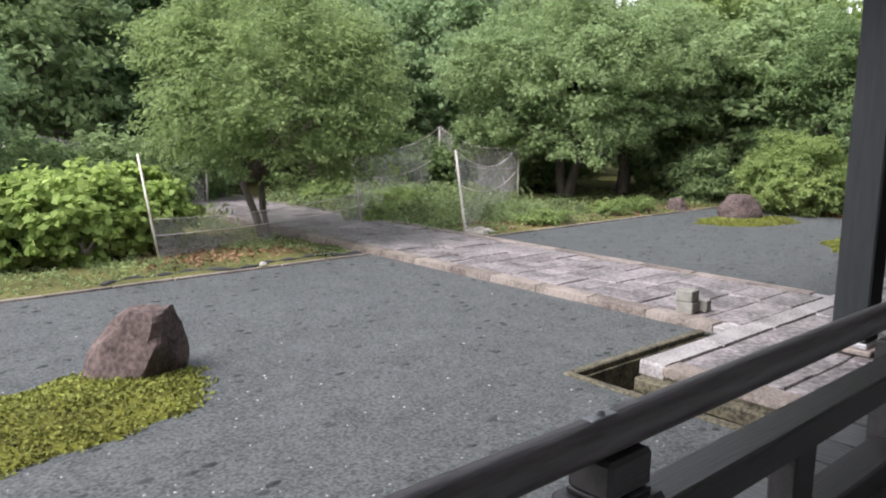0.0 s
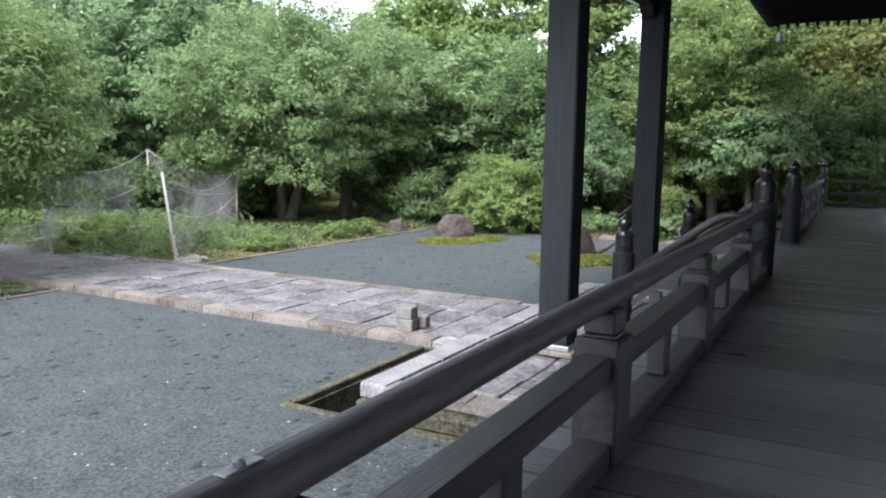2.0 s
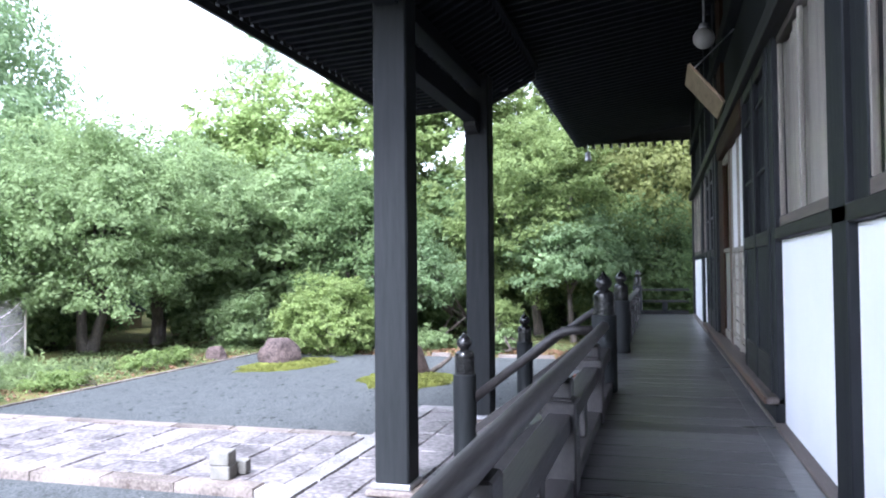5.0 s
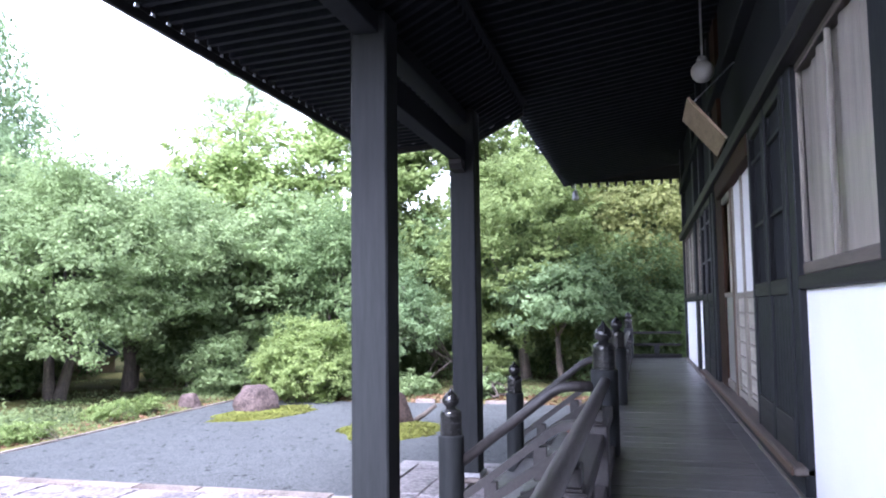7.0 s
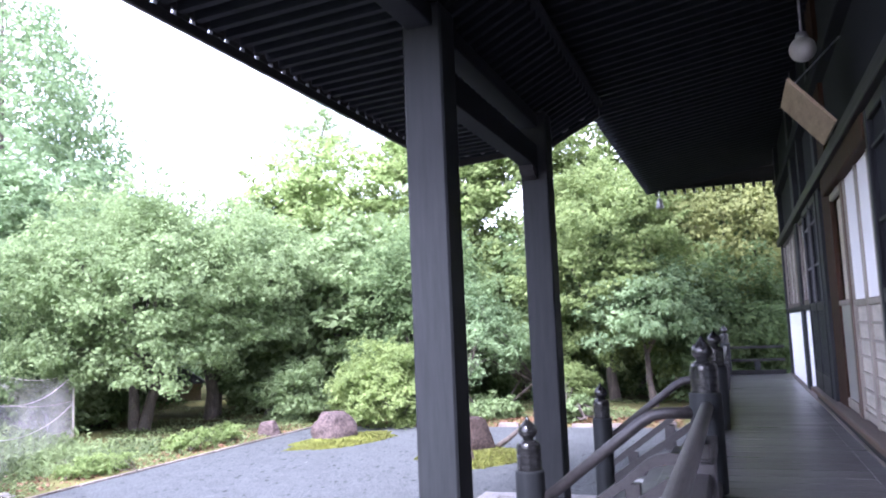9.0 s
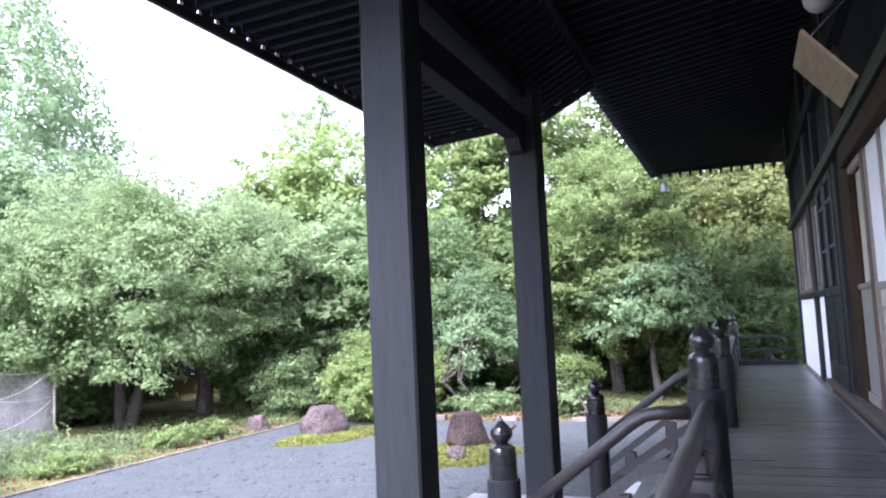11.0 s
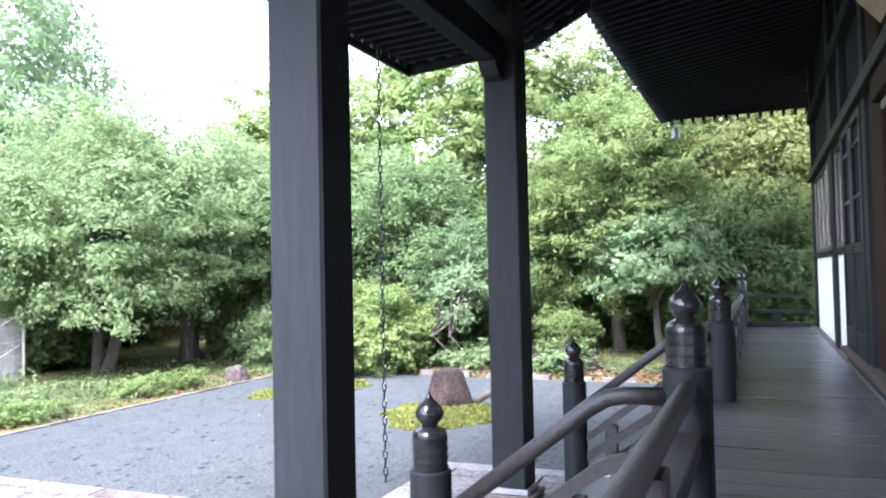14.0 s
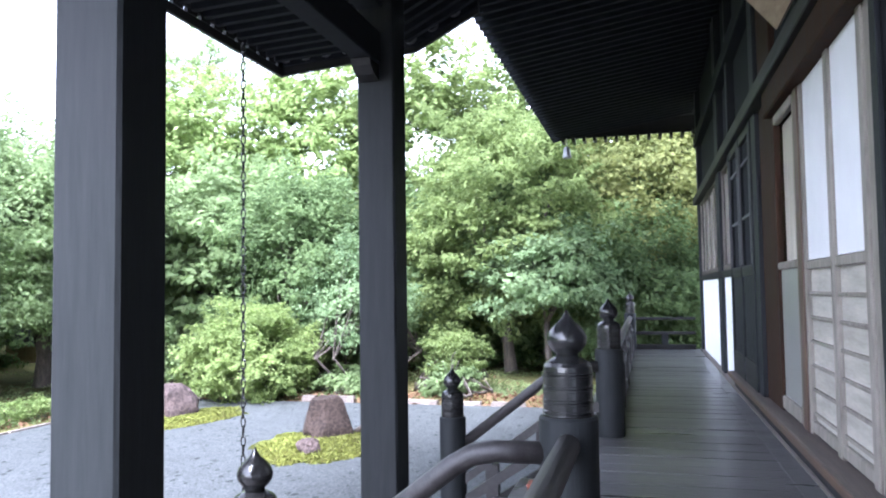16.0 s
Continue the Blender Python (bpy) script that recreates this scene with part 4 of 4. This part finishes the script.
WOODS = [(-6, 24, 9, LEAF_DARK), (-1, 25, 10, LEAF_DARK), (4, 26, 9, LEAF_MID), (9, 27, 8.5, LEAF_DULL), (14, 26, 8.5, LEAF_MID), (19, 23, 8.5, LEAF_DULL), (24.5, 24, 8.5, LEAF_MID), (28, 16, 10.2, LEAF_LIGHT),
         (30, 12, 12.2, LEAF_LIGHT), (31, 8, 11.9, LEAF_OLIVE), (33, 4, 12.4, LEAF_OLIVE), (35, -2, 11, LEAF_DARK), (-11, 20, 9, LEAF_DARK), (25.5, 13, 6.5, LEAF_MID), (29, 5, 7, LEAF_DARK), (31, 1, 7, LEAF_DARK)]
for k, (x, y, h, mt) in enumerate(WOODS):
    tree(x, y, h, 3.6, 3.6, h * 0.52, 1.8, 0.2, 210, 158, 0.85, 0.26, mt, 50 + k, "tall dense woodland tree behind the garden", low=-0.95, group="woodland trees")


def conifer(x, y, h, r0, seed, mat, n, leaf, label, droop=0.25):
    """A tall cone of drooping sprays round one straight trunk."""
    r = np.random.RandomState(seed)
    t = thing("tree", pose(x, y, land(x, y) - 0.05), label, "tree", "woodland trees")
    f = 1 - np.sqrt(r.uniform(0, 0.98, n))
    a = r.uniform(0, 2 * math.pi, n)
    lobe = 1 + 0.22 * np.sin(a * 5 + 6 * np.sin(f * 9)) * np.cos(f * 47) + 0.1 * np.sin(a * 11 + f * 61)
    rad = r0 * (1 - f) ** 0.55 * lobe * np.sqrt(r.uniform(0.45, 1, n))
    pts = np.stack((np.cos(a) * rad, np.sin(a) * rad, 0.8 + f * (h - 0.8) - droop * rad * 0.3), 1)
    nrm = np.stack((np.cos(a), np.sin(a), np.full(n, 0.6)), 1)
    ob = new("crown", leaf_cloud("crown", mat, pts, nrm, leaf, seed, 0.4))
    ob.parent = t
    part("trunk", tube(bmesh.new(), [(0, 0, 0), (0, 0, h * 0.5), (0, 0, h)], [0.35, 0.2, 0.02], 10), BARK, t, smooth=True)


conifer(24.3, 28.9, 18.5, 8.0, 80, LEAF_DULL, 60000, 0.32, "tall cone-shaped cedar behind the garden")
conifer(17.0, 33.0, 15, 5.0, 81, LEAF_DARK, 34000, 0.34, "tall cone-shaped cedar behind the garden")
tree(34, 19.5, 14.5, 2.6, 2.6, 3.8, 9.5, 0.2, 44, 260, 0.8, 0.25, LEAF_MID, 82, "tall thin pine with sparse layered foliage", low=-0.9, slim=0.2, group="woodland trees")

# ---- net fence ----
def cane(x, y, h, dx, dy, r=0.028):
    b = land(x, y) - 0.05
    bm = tube(bmesh.new(), [(0, 0, 0), (dx * 0.5, dy * 0.5, h / 2), (dx, dy, h)], [r, r * 0.95, r * 0.85], 8)
    ob = tagged(link("bamboo_pole", bm, POLE, smooth=True), "thin pale bamboo pole holding up the garden net", "pole", "net poles")
    ob.matrix_world = pose(x, y, b)
    return (x, y, b, x + dx, y + dy, b + h)


canes = [cane(3.75, 12.9, 1.85, -0.28, 0, 0.022), cane(9.35, 14.8, 2.05, -0.35, 0), cane(10.12, 12.0, 1.95, -0.25, 0.1), cane(16.0, 16.0, 1.75, 0.0, 0), cane(15.6, 19.2, 2.2, 0, 0), cane(-4.0, 13.0, 1.9, 0, 0)]


def net(a, b, sag, label="sagging grey garden net hung between poles"):
    bm = bmesh.new()
    rows = []
    for i in np.linspace(0, 1, 17):
        x, y = a[0] + (b[0] - a[0]) * i, a[1] + (b[1] - a[1]) * i
        top = a[5] + (b[5] - a[5]) * i - sag * 4 * i * (1 - i)
        tx, ty = a[3] + (b[3] - a[3]) * i, a[4] + (b[4] - a[4]) * i
        rows.append([bm.verts.new((x + (tx - x) * f + 0.05 * math.sin(9 * i + 5 * f), y + (ty - y) * f + 0.06 * math.sin(7 * i + 3 * f), a[2] + 0.02 + (top - a[2]) * f)) for f in np.linspace(0, 1, 7)])
    for r, s in zip(rows, rows[1:]):
        for k in range(6):
            bm.faces.new((r[k], s[k], s[k + 1], r[k + 1]))
    o = tagged(link("garden_net", bm, NET, smooth=True), label, "net", "garden nets")
    for f, drop, rr in ((1.0, 1.0, 0.006), (0.62, 1.25, 0.008)):
        pts = []
        for i in np.linspace(0, 1, 17):
            top = (a[5] + (b[5] - a[5]) * i - a[2]) * f - sag * drop * 4 * i * (1 - i) * (0.6 if f < 1 else 1)
            pts.append((a[0] + (b[0] - a[0]) * i + (a[3] - a[0]) * f * (1 - i) + (b[3] - b[0]) * f * i, a[1] + (b[1] - a[1]) * i + (a[4] - a[1]) * f * (1 - i) + (b[4] - b[1]) * f * i, a[2] + max(top, 0.05)))
        part("rope", tube(bmesh.new(), pts, [rr] * 17, 5), POLE, o, "pale rope along the net")
    return o


canes += [cane(-3.0, 20.5, 2.2, 0, 0), cane(3.0, 20.0, 2.2, 0, 0), cane(8.3, 21.0, 2.2, 0, 0)]
net(canes[1], canes[4], 0.4), net(canes[2], canes[3], 0.5), net(canes[3], canes[4], 0.35), net(canes[6], canes[7], 0.4), net(canes[7], canes[8], 0.4)
low = (3.75, 12.9, canes[0][2], 3.65, 12.9, canes[0][2] + 0.75)
net(low, (9.3, 14.6, canes[1][2], 9.2, 14.6, canes[1][2] + 0.9), 0.12, "low grey garden net draped over the path")
a, rope = canes[2], []
for k in range(90):
    f = k / 89
    w = 0.03 + 0.014 * math.sin(k * 0.9)
    rope.append((a[0] + (a[3] - a[0]) * f * 0.33 + w * math.cos(k * 0.5), a[1] + (a[4] - a[1]) * f * 0.33 + w * math.sin(k * 0.5), a[2] + 0.05 + (a[5] - a[2]) * f * 0.33))
tagged(link("rope", tube(bmesh.new(), rope, [0.012] * 90, 6), POLE, smooth=True), "pale rope wound round the leaning bamboo pole", "rope")
NETDARK = material("bunched_dark_net", (0.01, 0.011, 0.012), (0.05, 0.05, 0.05), 9, rough=0.95, bump=1.0, fine=40)
bm = bmesh.new()
pts = [(x, 11.8 + 0.12 * math.sin(x * 2.3) + 0.07 * math.sin(x * 5.1), land(x, 11.8) + 0.02) for x in np.linspace(2.4, 7.1, 40)]
tube(bm, pts, [0.04 + 0.018 * math.sin(k * 1.7) for k in range(40)], 8)
tagged(link("net_roll", bm, NETDARK, smooth=True), "dark bunched net lying along the court edge", "net")
bm = bmesh.new()
bmesh.ops.create_icosphere(bm, subdivisions=4, radius=1)
for v in bm.verts:
    q = v.co.copy()
    v.co = Vector((q.x * 0.45, q.y * 0.3, max(q.z, -0.3) * 0.12)) * (1 + 0.35 * noise.noise(q * 2.1) + 0.15 * noise.noise(q * 6))
ob = tagged(link("garden_net", bm, sheer("heaped_net", (0.5, 0.47, 0.43), 0.4), smooth=True), "heap of pale grey net at the foot of a pole", "net")
ob.matrix_world = pose(10.5, 12.05, land(10.5, 12.05) + 0.06, 0, 0, 15)

# ---- small hut under the trees ----
hut = thing("garden_hut", pose(27.4, 22.1, land(27.4, 22.1), 0, 0, 40), "small garden shed with dark roof and cream wall", "shed")
part("wall", boxed(-0.8, 0.8, -0.7, 0.7, 0, 0.72), BOARD, hut)
bm = bmesh.new()
vs = [bm.verts.new(p) for p in ((-1.1, -0.95, 0.66), (1.1, -0.95, 0.66), (1.1, 0, 1.35), (-1.1, 0, 1.35), (1.1, 0.95, 0.66), (-1.1, 0.95, 0.66))]
for q in ((0, 1, 2, 3), (3, 2, 4, 5), (0, 3, 5), (1, 4, 2)):
    bm.faces.new([vs[i] for i in q])
bmesh.ops.solidify(bm, geom=bm.faces[:], thickness=0.06)
part("roof", bm, TILE, hut)

# ---- things under the eaves ----
board = thing("signboard", pose(9.1, -0.345, 3.06), "pale wooden tablet tilting forward above the lintel", "signboard")
bm = bmesh.new()
d = Vector((0, 0.375, 0.46)).normalized()
o = Vector((0, 0.46, -0.375)).normalized() * 0.03
vs = [bm.verts.new(Vector((x, 0, 0)) + d * s + o * k) for k in (0, 1) for x, s in ((0, 0), (1.0, 0), (1.0, 0.594), (0, 0.594))]
for q in ((0, 1, 2, 3), (7, 6, 5, 4), (0, 4, 5, 1), (1, 5, 6, 2), (2, 6, 7, 3), (3, 7, 4, 0)):
    bm.faces.new([vs[i] for i in q])
bmesh.ops.recalc_face_normals(bm, faces=bm.faces)
part("tablet", bm, BOARD, board)
part("bracket", boxed(0.45, 0.55, -0.17, 0.0, -0.02, 0.05), WOOD_Y, board)
part("hanger", tube(bmesh.new(), [(0.5, 0.37, 0.455), (0.5, -0.15, 0.95)], [0.008, 0.008], 6), METAL, board)
lamp = thing("globe_lamp", pose(9.5, -0.15, 3.9), "white milk-glass globe lamp hanging under the eaves", "lamp")
bm = bmesh.new()
bmesh.ops.create_uvsphere(bm, u_segments=24, v_segments=16, radius=0.125)
part("globe", bm, GLOBE, lamp, smooth=True)
part("collar", lathe([(0.05, 0.11), (0.06, 0.13), (0.045, 0.17), (0.02, 0.18)], 16), METAL, lamp)
part("stem", tube(bmesh.new(), [(0, 0, 0.17), (0, 0, 1.3)], [0.012, 0.012], 8), METAL, lamp)
bell = thing("wind_bell", pose(22.3, 2.32, 4.3), "small grey metal bell hanging from the eave corner", "bell")
part("body", lathe([(0.1, 0), (0.105, 0.012), (0.085, 0.12), (0.07, 0.24), (0.02, 0.28)], 14), PLATE, bell, smooth=True)
part("hook", tube(bmesh.new(), [(0, 0, 0.27), (0, 0, 0.47)], [0.01, 0.01], 6), METAL, bell)

# ---- things on the stairs ----
TERRACOTTA = material("terracotta", (0.22, 0.07, 0.045), (0.36, 0.13, 0.085), 6, rough=0.8, bump=0.2)
pot = thing("clay_box", pose(10.32, 1.46, -0.356), "square red clay box standing on a stair tread", "box")
part("body", boxed(-0.07, 0.07, -0.06, 0.06, 0, 0.12, 0.01), TERRACOTTA, pot)
part("lid", boxed(-0.076, 0.076, -0.066, 0.066, 0.121, 0.138, 0.005), TERRACOTTA, pot)
tagged(link("white_mat", boxed(10.2, 10.7, 1.7, 1.9, -0.535, -0.515, 0.005), PAPER), "folded white mat lying on a stair tread", "mat")

# ---- rain chain ----
chain = thing("rain_chain", pose(11.6, 4.665, GROUND), "dark metal rain chain hanging from the porch eave", "rain chain")
for i in range(60):
    z = 5.02 - i * 0.098
    if z < 0.02:
        break
    bm = bmesh.new()
    pts = [(0.03 * math.cos(t) * (0.3 + 0.7 * (i % 2)), 0.03 * math.cos(t) * (1 - 0.7 * (i % 2)), z + 0.058 * math.sin(t)) for t in np.linspace(0, 2 * math.pi, 9)]
    tube(bm, pts, [0.009] * 9, 5, False)
    part("link", bm, BRONZE, chain)

# ---- far wood on the rising ground ----
r = np.random.RandomState(77)
n = 36000
ang = r.uniform(radians(-14), radians(125), n)
top = np.array([7.0 + 4.0 * noise.noise((a * 6, 0, 0)) + 2.2 * noise.noise((a * 19, 3, 0)) for a in ang])
dist = r.uniform(40, 46, n)
pts = np.stack((6 + dist * np.cos(ang), 4 + dist * np.sin(ang), -1 + (top + 1) * r.uniform(0, 1, n) ** 0.8), 1)
nrm = np.stack((-np.cos(ang), -np.sin(ang), np.full(n, 0.9)), 1)
tagged(new("far_wood", leaf_cloud("far_wood", LEAF_DARK, pts, nrm, 0.8, 6, 0.6)), "distant dense green wood behind the garden", "wood", kind="stuff")

# ---- low growth on the banks ----
WEED = leaf_material("weed_leaf", (0.1, 0.13, 0.062), (0.34, 0.435, 0.19))
r = np.random.RandomState(9)
xy = np.concatenate((np.stack((r.uniform(-10, 24, 34000), 11.75 + r.gamma(1.3, 2.0, 34000)), 1), np.stack((20.6 + r.gamma(1.4, 1.6, 12000), r.uniform(0, 12, 12000)), 1)))
keep = [i for i, (x, y) in enumerate(xy) if not (7.1 < x < 10.1 and y < 27) and noise.noise((x * 0.6, y * 0.6, 3.0)) + 0.35 * noise.noise((x * 2.3, y * 2.3, 5.0)) > -0.08]
xy = xy[keep]
z = np.array([land(x, y) for x, y in xy]) + r.uniform(0.0, 0.09, len(xy))
ob = new("ground_cover", leaf_cloud("ground_cover", WEED, np.column_stack((xy, z)), np.tile((0.0, 0.0, 0.7), (len(xy), 1)), 0.1, 4, 0.3))
tagged(ob, "patchy yellow-green weeds and grass on the banks", "weeds", kind="stuff")
w = np.stack((r.uniform(9.7, 15.4, 11000), r.uniform(12.6, 20.5, 11000)), 1)
w = np.concatenate((w, np.stack((r.uniform(3.6, 6.7, 2600), r.uniform(15.6, 21, 2600)), 1)))
zw = np.array([land(x, y) + (0.12 + 0.26 * noise.noise((x * 1.3, y * 1.3, 8.0)) + min(0.2, max(0, y - 13) * 0.1)) * h for (x, y), h in zip(w, r.uniform(0, 1.3, len(w)))])
tagged(new("bed_weeds", leaf_cloud("bed_weeds", WEED, np.column_stack((w, zw)), np.tile((-0.5, -0.6, 0.5), (len(w), 1)), 0.17, 14, 0.28)), "tall bright green weeds filling the netted bed", "weeds", kind="stuff")
q = np.concatenate((np.stack((20.3 + r.gamma(1.6, 0.5, 4600), r.uniform(2, 11.5, 4600)), 1), np.stack((r.uniform(10, 20, 1200), 11.7 + r.gamma(1.4, 0.4, 1200)), 1), np.stack((r.uniform(3.2, 6.8, 900), 12.0 + r.gamma(1.6, 0.7, 900)), 1)))
zq = np.array([land(x, y) for x, y in q]) + r.uniform(0.0, 0.03, len(q))
tagged(new("leaf_litter", leaf_cloud("leaf_litter", LEAF_LITTER, np.column_stack((q, zq)), np.tile((0.0, 0.0, 1.0), (len(q), 1)), 0.09, 12, 0.6)), "brown fallen leaves along the court edge", "leaves", kind="stuff")
bm = bmesh.new()
tube(bm, [(0, 0, 0), (0.25, -0.05, 0.16), (0.5, -0.08, 0.36)], [0.06, 0.055, 0.045], 9)
ob = tagged(link("log", bm, BARK, smooth=True), "short dark branch stump leaning beside a rock", "log")
ob.matrix_world = pose(16.85, 5.5, GROUND + 0.02, 0, 0, -70)
# pale pebbles scattered in the gravel
bm_n = 380
px, py = r.gamma(2.0, 2.0, bm_n) - 2.5, 2.8 + r.gamma(1.6, 1.6, bm_n)
ok = [i for i in range(bm_n) if not (HX0 - 0.1 < px[i] < 12.2 and py[i] < 4.8) and py[i] < 11.4 and not (7.1 < px[i] < 10.1)]
verts, faces = [], []
for i in ok:
    s = r.uniform(0.004, 0.012)
    k = len(verts)
    verts += [(px[i] - s, py[i] - s * 0.7, GROUND), (px[i] + s, py[i] - s, GROUND), (px[i] + s * 0.8, py[i] + s, GROUND), (px[i] - s, py[i] + s * 0.8, GROUND), (px[i], py[i], GROUND + s * 0.9)]
    faces += [(k, k + 1, k + 4), (k + 1, k + 2, k + 4), (k + 2, k + 3, k + 4), (k + 3, k, k + 4)]
me = bpy.data.meshes.new("pebbles")
me.from_pydata(verts, [], faces)
PEBBLE = material("pale_pebble", (0.14, 0.14, 0.14), (0.42, 0.42, 0.4), 30, rough=0.7, bump=0, vary=0.9, island=True)
me.materials.append(PEBBLE)
tagged(new("pebbles", me), "sparse pale pebbles strewn over dark gravel", "pebbles", kind="stuff")

verts, faces = [], []
for i in range(1500):
    x, y = r.uniform(-5, 20, 2)
    y = 2.8 + (y + 5) / 25 * 8.6
    if (HX0 - 0.1 < x < 12.3 and y < 4.8) or 7.1 < x < 10.1:
        continue
    s, k, g = r.uniform(0.015, 0.05), len(verts), r.uniform(0, 6.28)
    for j in range(6):
        w = s * r.uniform(0.6, 1.2)
        verts.append((x + w * 1.5 * math.cos(g + j * 1.047), y + w * math.sin(g + j * 1.047), GROUND))
    verts.append((x, y, GROUND + s * 0.28))
    faces += [(k + j, k + (j + 1) % 6, k + 6) for j in range(6)]
me = bpy.data.meshes.new("gravel_clumps")
me.from_pydata(verts, [], faces)
me.materials.append(material("damp_dark_gravel", (0.018, 0.021, 0.021), (0.06, 0.066, 0.064), 9, rough=0.9, bump=0.8, fine=60, vary=0.6, island=True, spec=0.2))
tagged(new("gravel_clumps", me), "small damp clumps of dark gravel and leaf bits", "gravel", kind="stuff")

# ---- deck boards ----
PLANKS = []
for s in range(4):
    bm = boxed(-0.5, 0.5, -0.5, 0.5, -0.5, 0.5, 0.0)
    bmesh.ops.bevel(bm, geom=[e for e in bm.edges if all(v.co.z > 0 for v in e.verts)], offset=0.02, segments=1, affect="EDGES")
    me = bpy.data.meshes.new("deck_board")
    bm.to_mesh(me)
    bm.free()
    me.materials.append(DECK)
    PLANKS.append(me)
x = X0
while x < X1 - 0.01:
    w = min(rng.uniform(0.24, 0.34), X1 - x)
    piece("deck_board", PLANKS[rng.randrange(4)], deck, x + 0.007, x + w - 0.007, -0.31, 1.24, -0.05, rng.uniform(-0.003, 0.0))
    x += w
